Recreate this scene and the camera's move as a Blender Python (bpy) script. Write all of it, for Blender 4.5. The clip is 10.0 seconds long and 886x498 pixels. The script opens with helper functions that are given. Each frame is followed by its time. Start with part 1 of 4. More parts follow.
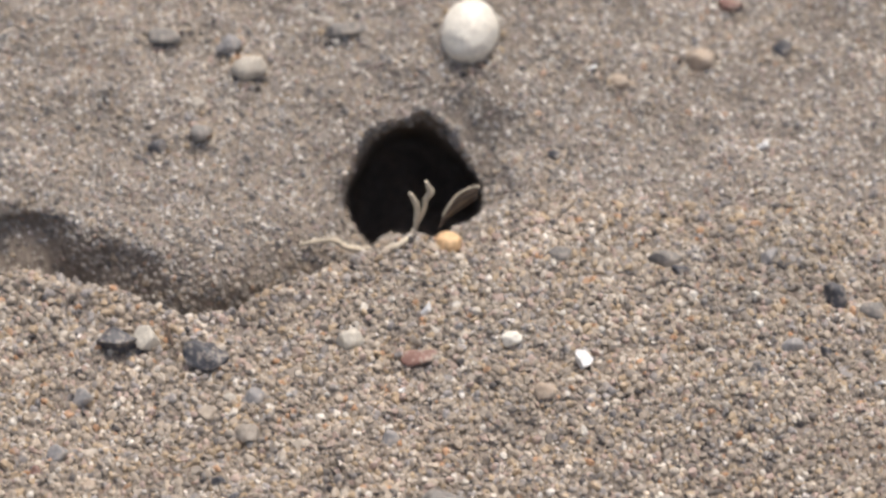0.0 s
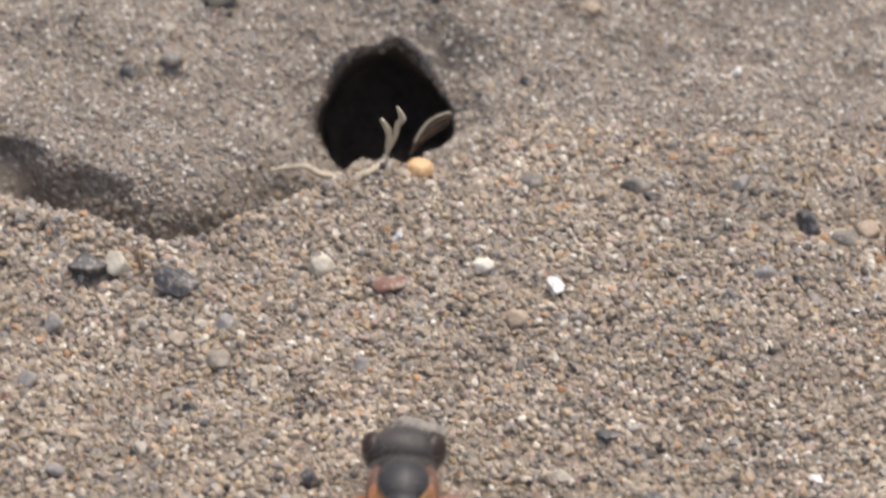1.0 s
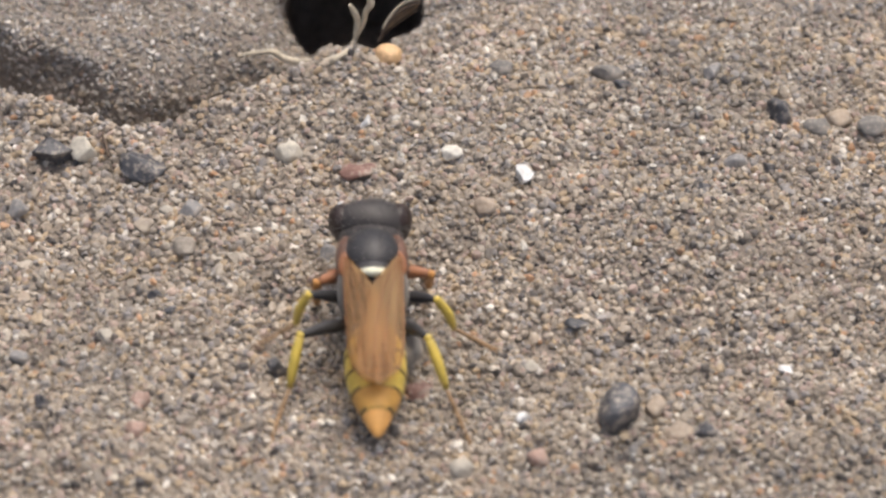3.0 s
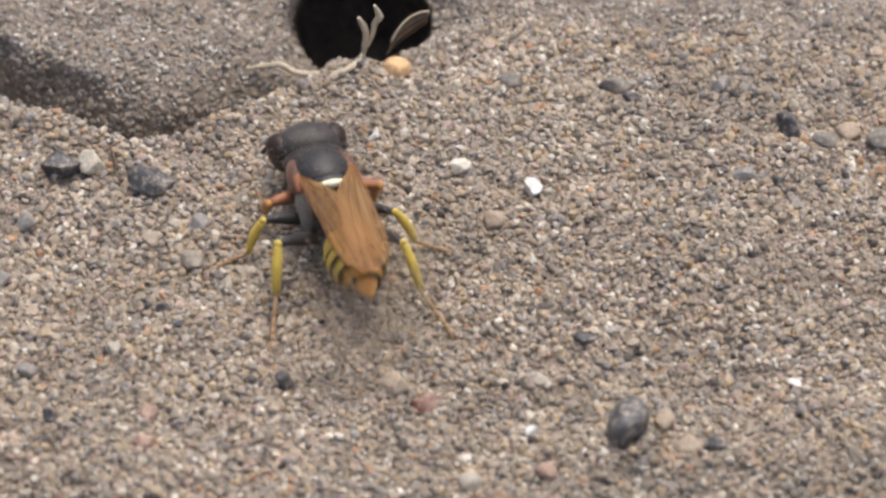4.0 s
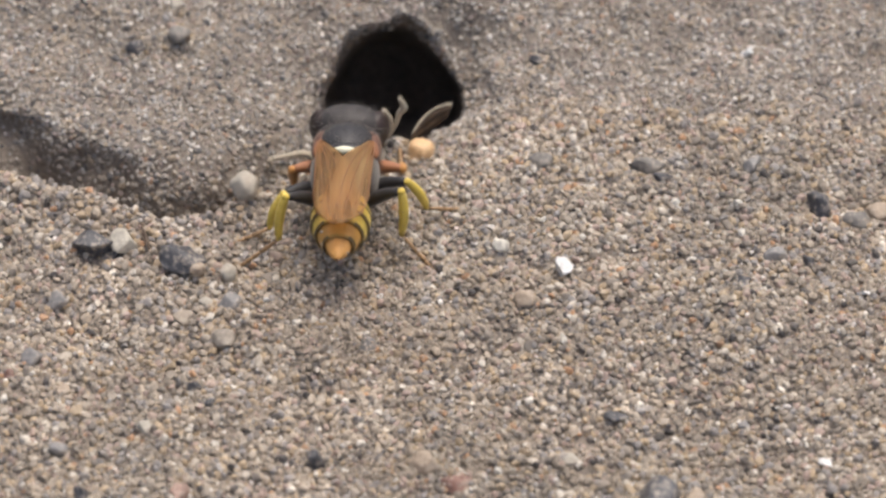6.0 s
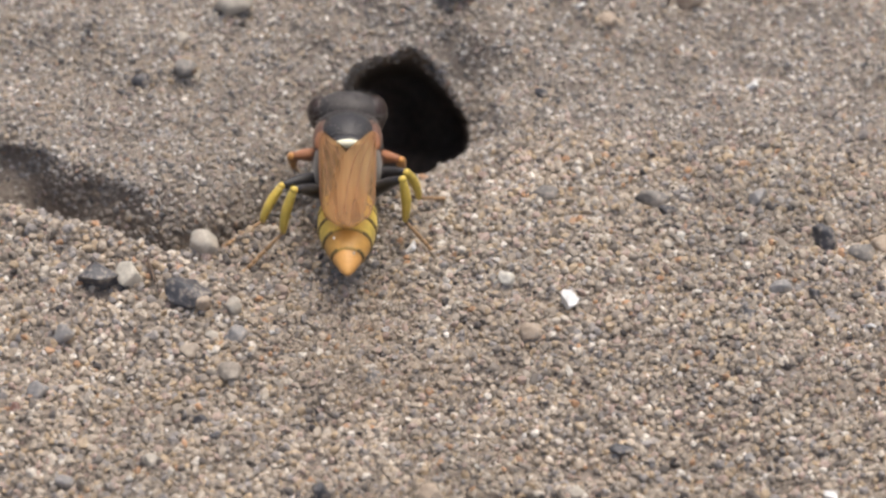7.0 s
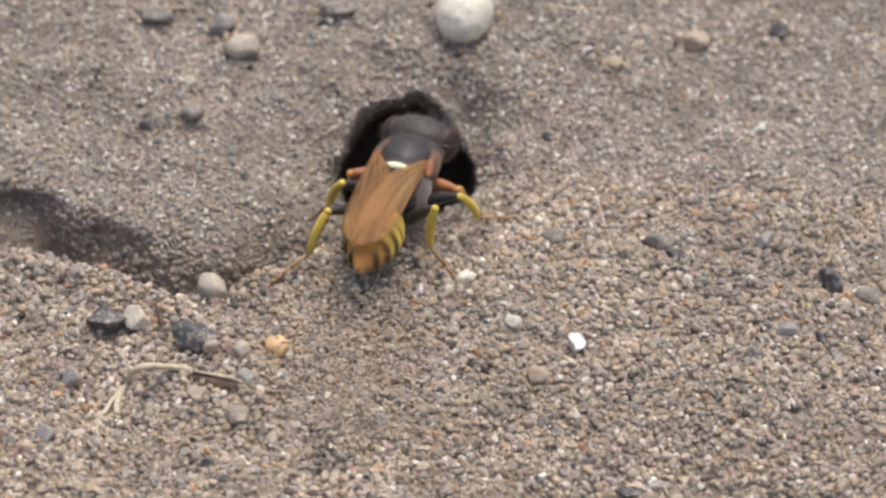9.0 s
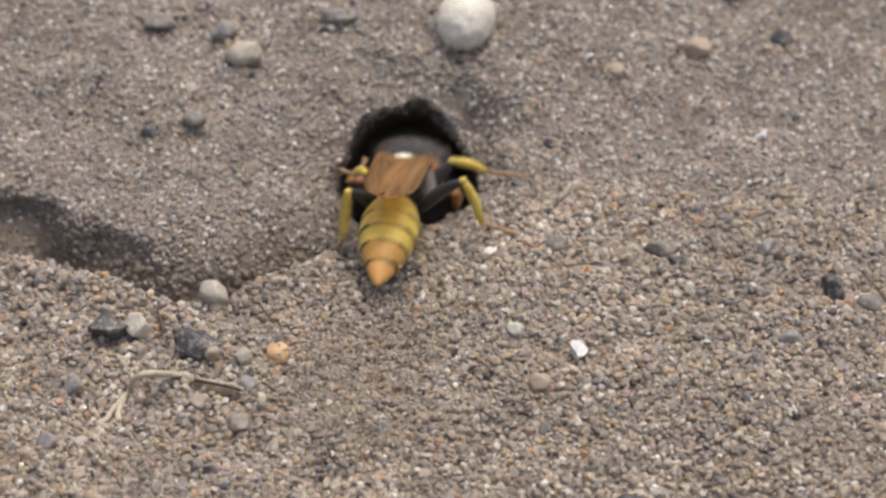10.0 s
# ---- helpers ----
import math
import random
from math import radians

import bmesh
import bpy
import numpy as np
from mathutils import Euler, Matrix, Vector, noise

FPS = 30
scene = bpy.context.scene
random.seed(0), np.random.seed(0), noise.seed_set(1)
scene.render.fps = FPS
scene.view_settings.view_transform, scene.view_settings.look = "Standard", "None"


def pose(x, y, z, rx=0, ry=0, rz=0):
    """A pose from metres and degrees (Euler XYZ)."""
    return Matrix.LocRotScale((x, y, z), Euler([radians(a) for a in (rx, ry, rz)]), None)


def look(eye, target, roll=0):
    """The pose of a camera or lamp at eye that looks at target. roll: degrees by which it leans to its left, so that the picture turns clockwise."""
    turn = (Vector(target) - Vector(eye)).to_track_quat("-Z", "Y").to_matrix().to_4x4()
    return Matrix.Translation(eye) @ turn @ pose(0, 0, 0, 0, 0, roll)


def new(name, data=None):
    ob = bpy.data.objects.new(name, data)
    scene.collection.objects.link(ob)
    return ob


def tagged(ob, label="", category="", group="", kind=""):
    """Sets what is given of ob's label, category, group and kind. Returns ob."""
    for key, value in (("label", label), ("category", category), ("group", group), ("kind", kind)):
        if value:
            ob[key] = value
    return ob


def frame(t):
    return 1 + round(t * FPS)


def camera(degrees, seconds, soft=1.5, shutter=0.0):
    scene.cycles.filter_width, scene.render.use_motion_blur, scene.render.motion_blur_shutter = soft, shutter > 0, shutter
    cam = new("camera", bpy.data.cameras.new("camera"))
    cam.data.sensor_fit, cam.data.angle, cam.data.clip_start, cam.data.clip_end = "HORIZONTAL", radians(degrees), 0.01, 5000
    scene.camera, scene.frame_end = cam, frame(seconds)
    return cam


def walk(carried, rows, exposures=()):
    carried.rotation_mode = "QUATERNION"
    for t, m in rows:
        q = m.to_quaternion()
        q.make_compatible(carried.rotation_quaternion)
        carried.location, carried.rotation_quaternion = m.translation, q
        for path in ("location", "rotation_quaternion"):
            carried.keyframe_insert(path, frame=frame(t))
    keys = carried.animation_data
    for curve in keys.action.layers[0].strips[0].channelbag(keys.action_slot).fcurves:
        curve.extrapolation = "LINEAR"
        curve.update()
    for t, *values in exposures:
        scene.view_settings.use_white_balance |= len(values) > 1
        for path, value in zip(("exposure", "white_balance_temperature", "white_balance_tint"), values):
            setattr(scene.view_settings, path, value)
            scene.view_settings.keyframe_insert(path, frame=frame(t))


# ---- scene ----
# A large digger wasp at its burrow in sand. Lengths are written in millimetres and multiplied by MM.
MM = 0.001

# ---- camera: a long lens on a stand, panned and tilted ----
cam = camera(9.0, 10.0, soft=2.6, shutter=0.7)
cam.data.dof.use_dof = True
cam.data.dof.focus_distance = 0.282
cam.data.dof.aperture_fstop = 60.0
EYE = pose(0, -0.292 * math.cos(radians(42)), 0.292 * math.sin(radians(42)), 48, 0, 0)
PAN = [  # seconds, pan, tilt, roll, metres forward
    (0, 0.0000, 0.0000, 0.0000, 0.00000),
    (0.5, -0.1090, -0.3578, 0.1500, 0.00023),
    (1, -0.2903, -0.7487, 0.1508, 0.00051),
    (1.5, -0.5003, -1.2560, 0.3118, 0.00088),
    (2, -0.5672, -1.6946, 0.2894, 0.00236),
    (2.5, -0.6599, -1.9123, 0.3921, 0.00273),
    (4, -0.5363, -1.7719, 0.4158, 0.00315),
    (4.5, -0.4745, -1.6292, 0.4707, 0.00326),
    (5, -0.3334, -1.4587, 0.5022, 0.00284),
    (5.5, -0.2509, -1.2046, 0.5344, 0.00282),
    (7, -0.1538, -0.6304, 0.4905, 0.00261),
    (7.5, -0.1375, -0.5232, 0.4614, 0.00238),
    (8, -0.1310, -0.4085, 0.4636, 0.00243),
    (8.5, -0.1195, -0.3061, 0.4879, 0.00220),
    (9, -0.0755, -0.1885, 0.4407, 0.00214),
    (9.5, -0.0620, -0.1790, 0.4071, 0.00234),
    (10, -0.0572, -0.1159, 0.4277, 0.00226),
]
walk(cam, [(t, EYE @ pose(0, 0, -fwd) @ pose(0, 0, 0, tilt) @ pose(0, 0, 0, 0, pan) @ pose(0, 0, 0, 0, 0, roll))
           for t, pan, tilt, roll, fwd in PAN], [(0, 0.2), (2, 0.12), (5, 0.11), (7, 0.15), (9.6, 0.14), (10, -0.06)])

# ---- sky and a veiled sun, high and behind the burrow ----
SUN_ELEV, SUN_AZ = 72.0, 25.0          # azimuth clockwise from +y
world = bpy.data.worlds.new("sky")
scene.world = world
world.use_nodes = True
wn = world.node_tree
sky = wn.nodes.new("ShaderNodeTexSky")
sky.sky_type = "NISHITA"
sky.sun_disc = False
sky.sun_elevation = radians(SUN_ELEV)
sky.sun_rotation = radians(SUN_AZ)
sky.air_density, sky.dust_density, sky.ozone_density = 0.85, 7.0, 0.3
back = wn.nodes["Background"]
back.inputs["Strength"].default_value = 0.165
wn.links.new(sky.outputs[0], back.inputs["Color"])
sun = bpy.data.lights.new("sun", "SUN")
sun.energy, sun.angle, sun.color = 1.2, radians(24), (1.0, 0.985, 0.96)
sun_ob = new("sun", sun)
az, el = radians(SUN_AZ), radians(SUN_ELEV)
sun_dir = Vector((math.sin(az) * math.cos(el), math.cos(az) * math.cos(el), math.sin(el)))
sun_ob.matrix_world = look(sun_dir * 3, (0, 0, 0))


# ---- materials ----
def material(name, rough=0.6, metal=0.0, color=(0.5, 0.5, 0.5)):
    m = bpy.data.materials.new(name)
    m.use_nodes = True
    p = m.node_tree.nodes["Principled BSDF"]
    p.inputs["Base Color"].default_value = (*color, 1)
    p.inputs["Roughness"].default_value = rough
    p.inputs["Metallic"].default_value = metal
    return m, m.node_tree, p


def ramp(nt, source, stops, hard=False):
    r = nt.nodes.new("ShaderNodeValToRGB")
    r.color_ramp.interpolation = "CONSTANT" if hard else "LINEAR"
    els = r.color_ramp.elements
    while len(els) < len(stops):
        els.new(0.5)
    for e, (at, c) in zip(els, stops):
        e.position, e.color = at, (*c, 1)
    nt.links.new(source, r.inputs["Fac"])
    return r.outputs["Color"]


def noise_tex(nt, scale, detail=3.0, rough=0.55, coord="Object"):
    tc = nt.nodes.new("ShaderNodeTexCoord")
    n = nt.nodes.new("ShaderNodeTexNoise")
    n.inputs["Scale"].default_value = scale
    n.inputs["Detail"].default_value = detail
    n.inputs["Roughness"].default_value = rough
    nt.links.new(tc.outputs[coord], n.inputs["Vector"])
    return n.outputs["Fac"]


def mixed(nt, fac, a, b, mode="MIX"):
    x = nt.nodes.new("ShaderNodeMix")
    x.data_type, x.blend_type = "RGBA", mode
    for src, k in ((fac, 0), (a, 6), (b, 7)):
        if isinstance(src, (int, float)):
            x.inputs[k].default_value = src
        elif isinstance(src, tuple):
            x.inputs[k].default_value = (*src, 1)
        else:
            nt.links.new(src, x.inputs[k])
    return x.outputs[2]


def bump(nt, p, height, strength, dist):
    b = nt.nodes.new("ShaderNodeBump")
    b.inputs["Strength"].default_value = strength
    b.inputs["Distance"].default_value = dist
    nt.links.new(height, b.inputs["Height"])
    nt.links.new(b.outputs["Normal"], p.inputs["Normal"])


SAND = [(0.0, (0.05, 0.046, 0.05)), (0.04, (0.20, 0.178, 0.16)), (0.08, (0.30, 0.262, 0.222)), (0.20, (0.38, 0.328, 0.268)),
        (0.38, (0.44, 0.372, 0.295)), (0.52, (0.51, 0.395, 0.26)), (0.62, (0.33, 0.312, 0.305)), (0.73, (0.47, 0.36, 0.31)),
        (0.81, (0.53, 0.455, 0.365)), (0.89, (0.61, 0.55, 0.465)), (0.955, (0.80, 0.765, 0.69)), (0.982, (0.52, 0.30, 0.165))]


def sand_material(name, tint, dark, share, single=False):
    m, nt, p = material(name)
    if single:
        rnd = nt.nodes.new("ShaderNodeObjectInfo").outputs["Random"]
    else:
        rnd = nt.nodes.new("ShaderNodeNewGeometry").outputs["Random Per Island"]
    col = ramp(nt, rnd, SAND, hard=True)
    col = mixed(nt, share, col, tint)
    patch = noise_tex(nt, 90.0, 3.0)
    col = mixed(nt, ramp(nt, patch, [(0.35, (0, 0, 0)), (0.7, (1, 1, 1))]), col, mixed(nt, 1.0, col, dark, "MULTIPLY"))
    clump = noise_tex(nt, 330.0, 3.0, 0.6)
    col = mixed(nt, 1.0, col, ramp(nt, clump, [(0.3, (0.80, 0.79, 0.78)), (0.7, (1.17, 1.17, 1.16))]), "MULTIPLY")
    grain = noise_tex(nt, 5200.0, 3.0, 0.65)
    col = mixed(nt, 1.0, col, ramp(nt, grain, [(0.25, (0.68, 0.66, 0.64)), (0.75, (1.15, 1.13, 1.1))]), "MULTIPLY")
    nt.links.new(col, p.inputs["Base Color"])
    wob = nt.nodes.new("ShaderNodeMath")
    wob.operation = "MULTIPLY"
    wob.inputs[1].default_value = 37.0
    nt.links.new(rnd, wob.inputs[0])
    fr = nt.nodes.new("ShaderNodeMath")
    fr.operation = "FRACT"
    nt.links.new(wob.outputs[0], fr.inputs[0])
    nt.links.new(ramp(nt, fr.outputs[0], [(0.0, (0.07,) * 3), (0.12, (0.22,) * 3), (0.3, (0.5,) * 3), (1.0, (0.8,) * 3)]), p.inputs["Roughness"])
    bump(nt, p, grain, 0.35, 0.00005)
    return m


def ground_material():
    m, nt, p = material("packed_sand", 0.85)
    fine = noise_tex(nt, 3000.0, 4.0, 0.7)
    mid = noise_tex(nt, 420.0, 4.0, 0.6)
    wide = noise_tex(nt, 45.0, 3.0)
    col = ramp(nt, fine, [(0.25, (0.17, 0.145, 0.125)), (0.5, (0.29, 0.25, 0.21)), (0.75, (0.43, 0.38, 0.32))])
    col = mixed(nt, 1.0, col, ramp(nt, mid, [(0.3, (0.72, 0.70, 0.68)), (0.7, (1.08, 1.06, 1.03))]), "MULTIPLY")
    col = mixed(nt, 1.0, col, ramp(nt, wide, [(0.35, (0.85, 0.85, 0.86)), (0.7, (1.05, 1.03, 1.0))]), "MULTIPLY")
    nt.links.new(col, p.inputs["Base Color"])
    bump(nt, p, fine, 0.9, 0.00025)
    return m


def stone(name, color, rough=0.55, speck=0.3, dusty=True):
    m, nt, p = material(name, rough)
    a = noise_tex(nt, 700.0, 4.0, 0.6)
    b = noise_tex(nt, 4200.0, 3.0, 0.6)
    lo = tuple(c * (1 - speck) for c in color)
    hi = tuple(min(1, c * (1 + speck)) for c in color)
    col = mixed(nt, 1.0, ramp(nt, a, [(0.3, lo), (0.7, hi)]), ramp(nt, b, [(0.3, (0.82,) * 3), (0.7, (1.1,) * 3)]), "MULTIPLY")
    dust = noise_tex(nt, 2300.0, 3.0, 0.7)
    col = mixed(nt, ramp(nt, dust, [(0.5, (0, 0, 0)), (0.64, (0.75,) * 3)]), col, (0.37, 0.32, 0.26)) if dusty else col
    nt.links.new(col, p.inputs["Base Color"])
    bump(nt, p, b, 0.6, 0.0001)
    return m


STONES = {
    "white": stone("white_quartz", (0.74, 0.70, 0.60), 0.45, 0.04, False),
    "pale": stone("pale_stone", (0.44, 0.40, 0.33), 0.6, 0.15),
    "chip": stone("quartz_chip", (0.72, 0.715, 0.69), 0.25, 0.08, False),
    "bluish": stone("blue_grey_stone", (0.26, 0.25, 0.24), 0.55, 0.25),
    "grey": stone("grey_stone", (0.21, 0.195, 0.175), 0.7, 0.3),
    "cream": stone("cream_stone", (0.60, 0.55, 0.45), 0.5, 0.12, False),
    "dun": stone("dun_stone", (0.31, 0.27, 0.22), 0.7, 0.3),
    "slate": stone("slate_pebble", (0.10, 0.10, 0.105), 0.5, 0.25),
    "dark": stone("dark_slate", (0.07, 0.07, 0.076), 0.5, 0.4),
    "tan": stone("tan_stone", (0.41, 0.325, 0.24), 0.6, 0.25),
    "red": stone("red_brown_stone", (0.24, 0.13, 0.10), 0.6, 0.3),
    "orange": stone("orange_quartz", (0.70, 0.46, 0.24), 0.35, 0.12, False),
    "pink": stone("pink_stone", (0.42, 0.28, 0.22), 0.6, 0.2),
}


def chitin(name, color, rough=0.4, hair=0.35, speck=0.3):
    m, nt, p = material(name, rough)
    a = noise_tex(nt, 900.0, 3.0)
    b = noise_tex(nt, 7000.0, 2.0)
    lo = tuple(c * (1 - speck) for c in color)
    hi = tuple(min(1, c * (1 + speck)) for c in color)
    nt.links.new(ramp(nt, a, [(0.3, lo), (0.7, hi)]), p.inputs["Base Color"])
    p.inputs["Sheen Weight"].default_value = hair
    p.inputs["Sheen Tint"].default_value = (0.8, 0.75, 0.68, 1)
    bump(nt, p, b, 0.5, 0.00004)
    return m


BLACK = chitin("black_chitin", (0.022, 0.021, 0.023), 0.5, 0.15)
HEAD = chitin("dull_black_chitin", (0.032, 0.027, 0.025), 0.55, 0.2)
EYE_MAT = chitin("brown_eye", (0.030, 0.016, 0.012), 0.45, 0.0)
IVORY = chitin("ivory_chitin", (0.80, 0.78, 0.58), 0.35, 0.0, 0.05)
YELLOW = chitin("yellow_chitin", (0.58, 0.43, 0.075), 0.45, 0.1, 0.25)
ORANGE = chitin("orange_chitin", (0.46, 0.22, 0.06), 0.5, 0.1, 0.25)
RUST = chitin("rust_chitin", (0.30, 0.12, 0.05), 0.55, 0.1, 0.25)
SHOULDER = chitin("shoulder_chitin", (0.13, 0.06, 0.035), 0.5, 0.2, 0.3)
BAND = chitin("dark_band_chitin", (0.13, 0.085, 0.022), 0.5, 0.1, 0.4)
BROWN = chitin("brown_band_chitin", (0.34, 0.22, 0.045), 0.5, 0.1, 0.35)
AMBER = chitin("amber_chitin", (0.48, 0.26, 0.055), 0.5, 0.1, 0.25)
TIP = chitin("orange_tip_chitin", (0.60, 0.31, 0.085), 0.5, 0.1, 0.2)
FOOT = chitin("tan_foot_chitin", (0.32, 0.20, 0.10), 0.55, 0.1, 0.25)
GREYHAIR = chitin("grey_hair", (0.11, 0.10, 0.088), 0.8, 0.5, 0.3)
VEIN = chitin("wing_vein", (0.22, 0.10, 0.04), 0.45, 0.0, 0.2)
LEAF_TAN = stone("tan_dead_leaf", (0.30, 0.225, 0.155), 0.7, 0.3, False)
STRAW = stone("dry_straw", (0.55, 0.48, 0.36), 0.6, 0.2, False)
STRAW_DARK = stone("dark_straw", (0.11, 0.075, 0.05), 0.7, 0.3, False)


def wing_material():
    m, nt, p = material("amber_wing", 0.5)
    tc = nt.nodes.new("ShaderNodeTexCoord")
    mp = nt.nodes.new("ShaderNodeMapping")
    mp.inputs["Scale"].default_value = (1.0, 0.09, 1.0)
    nt.links.new(tc.outputs["Object"], mp.inputs["Vector"])
    n = nt.nodes.new("ShaderNodeTexNoise")
    n.inputs["Scale"].default_value = 1500.0
    n.inputs["Detail"].default_value = 4.0
    nt.links.new(mp.outputs[0], n.inputs["Vector"])
    nt.links.new(ramp(nt, n.outputs["Fac"], [(0.28, (0.19, 0.11, 0.048)), (0.5, (0.46, 0.275, 0.12)), (0.72, (0.68, 0.46, 0.22))]), p.inputs["Base Color"])
    tr = nt.nodes.new("ShaderNodeBsdfTransparent")
    tr.inputs["Color"].default_value = (0.9, 0.72, 0.5, 1)
    mx = nt.nodes.new("ShaderNodeMixShader")
    mx.inputs[0].default_value = 0.55
    out = nt.nodes["Material Output"]
    nt.links.new(p.outputs[0], mx.inputs[1])
    nt.links.new(tr.outputs[0], mx.inputs[2])
    nt.links.new(mx.outputs[0], out.inputs["Surface"])
    bump(nt, p, n.outputs["Fac"], 0.25, 0.00006)
    return m


WING = wing_material()


# ---- terrain: millimetres in, millimetres out ----
def smooth(a, b, x):
    u = np.clip((x - a) / (b - a), 0, 1)
    return u * u * (3 - 2 * u)


def lumps(x, y, size, seed):
    """Smooth value noise of about -1 to 1."""
    u, v = np.asarray(x, float) / size, np.asarray(y, float) / size
    iu, iv = np.floor(u), np.floor(v)
    fu, fv = u - iu, v - iv
    fu, fv = fu * fu * (3 - 2 * fu), fv * fv * (3 - 2 * fv)

    def h(a, b):
        k = np.sin(a * 127.1 + b * 311.7 + seed * 74.7) * 43758.5453
        return (k - np.floor(k)) * 2 - 1
    return (h(iu, iv) * (1 - fu) + h(iu + 1, iv) * fu) * (1 - fv) + (h(iu, iv + 1) * (1 - fu) + h(iu + 1, iv + 1) * fu) * fv


HOLE = (-1.5, 5.0)
RIM = [3.6, 4.5, 4.7, 4.7, 4.5, 4.2, 4.2, 3.7, 3.5, 3.8, 4.0, 3.7]   # radius every 30 degrees from +x, anticlockwise
FURROW_X = [-40, -23, -20, -15.6, -13.3, -10.4, -7.7, -5.2, -3.0, 40]
FURROW_Y = [1.0, -0.6, -1.5, -2.9, -4.6, -3.6, -1.6, -0.2, 1.2, 1.2]


def rim(x, y):
    dx, dy = x - HOLE[0], y - HOLE[1]
    a = np.degrees(np.arctan2(dy, dx)) % 360
    r = np.interp(a, np.arange(13) * 30.0, RIM + RIM[:1])
    r = r + 0.07 * np.sin(np.radians(a) * 9 + 1) + 0.28 * lumps(x, y, 1.3, 21) + 0.3 * lumps(x, y, 2.3, 33)
    return np.hypot(dx, dy) / r


def height(x, y):
    z = 7.0 * np.tanh((0.28 - 0.14 * smooth(4, 17, x)) * np.logaddexp(0, (y - 4.5) / 2.0) * 2.0 / 7.0)
    z = z + 1.2 * np.exp(-((x - 5) / 15) ** 2 - ((y + 6) / 8) ** 2)
    d = y - np.interp(x, FURROW_X, FURROW_Y)
    on = smooth(-2.6, -5.2, x) * (0.72 + 0.3 * np.exp(-((x + 19) / 3) ** 2))
    z = z - on * np.where(d > 0, 3.9 * np.exp(-(d / 1.5) ** 2) + 3.6 * np.exp(-(d / (3.9 - 1.5 * smooth(-13, -18, x))) ** 2), 7.5 * np.exp(-(d / 0.8) ** 2))
    z = z + 0.7 * on * np.exp(-((d + 1.9) / 1.3) ** 2)
    r = rim(x, y)
    up = np.clip(((x - HOLE[0]) * 0.87 + (y - HOLE[1]) * 0.5) / np.maximum(np.hypot(x - HOLE[0], y - HOLE[1]), 1e-6), 0, 1)
    top = np.clip((y - HOLE[1]) / np.maximum(np.hypot(x - HOLE[0], y - HOLE[1]), 1e-6), 0, 1)
    z = z - 1.2 * (1 - 0.7 * top * top) * np.exp(-np.maximum(r - 1, 0) / 0.3) - 1.7 * up ** 3 * np.exp(-(np.maximum(r - 1, 0) / 0.26) ** 2)
    near = np.exp(-(np.hypot(x, y) / 120) ** 2)
    return z + (0.45 * lumps(x, y, 7.0, 1) + 0.28 * lumps(x, y, 2.6, 2)) * near + (0.2 * lumps(x, y, 1.5, 5) + 0.14 * lumps(x, y, 0.8, 3)) * near


def surface(x, y):
    """The ground sheet, pressed into the burrow where (x, y) lies inside its rim. Also gives the depth in the burrow."""
    r = rim(x, y)
    u = np.clip((1 - r) / 0.65, 0, 1)
    keep = np.where(r < 0.35, 0.8 * r / 0.35, 1 - 0.2 * u)
    f = np.where(r < 1, keep / np.maximum(r, 1e-6), 1.0)
    px, py = HOLE[0] + (x - HOLE[0]) * f, HOLE[1] + (y - HOLE[1]) * f
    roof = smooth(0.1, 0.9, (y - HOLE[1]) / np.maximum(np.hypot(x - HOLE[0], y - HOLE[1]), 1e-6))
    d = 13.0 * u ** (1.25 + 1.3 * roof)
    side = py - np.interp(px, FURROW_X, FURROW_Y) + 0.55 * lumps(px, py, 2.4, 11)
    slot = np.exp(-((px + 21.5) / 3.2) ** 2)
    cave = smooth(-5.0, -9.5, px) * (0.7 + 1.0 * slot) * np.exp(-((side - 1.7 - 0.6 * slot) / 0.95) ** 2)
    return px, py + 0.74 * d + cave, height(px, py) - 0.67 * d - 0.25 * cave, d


# ---- end of terrain ----
def mesh_of(name, verts, faces, mats, smooth_shade=True):
    me = bpy.data.meshes.new(name)
    me.vertices.add(len(verts))
    me.vertices.foreach_set("co", np.ascontiguousarray(verts, dtype=np.float32).ravel())
    n = faces.shape[1]
    me.loops.add(faces.size)
    me.loops.foreach_set("vertex_index", np.ascontiguousarray(faces, dtype=np.int32).ravel())
    me.polygons.add(len(faces))
    me.polygons.foreach_set("loop_start", np.arange(0, faces.size, n, dtype=np.int32))
    me.polygons.foreach_set("use_smooth", np.full(len(faces), smooth_shade))
    for m in mats:
        me.materials.append(m)
    me.update(calc_edges=True)
    me.validate()
    return me


def build_ground():
    fine = np.arange(-34, 34.01, 0.3)
    grow = 34 + 0.3 * np.cumsum(1.16 ** np.arange(1, 70))
    xs = np.concatenate([-grow[::-1], fine, grow])
    gy, gx = np.meshgrid(xs, xs, indexing="ij")
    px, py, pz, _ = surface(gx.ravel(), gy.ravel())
    n = len(xs)
    i = (np.arange(n - 1)[:, None] * n + np.arange(n - 1)[None, :]).ravel()
    faces = np.stack([i, i + 1, i + n + 1, i + n], 1)
    ob = new("ground", mesh_of("ground", np.stack([px, py, pz], 1) * MM, faces, [ground_material()]))
    tagged(ob, "packed grey-brown sand with a burrow and a shallow furrow", "sand", kind="structure")


build_ground()

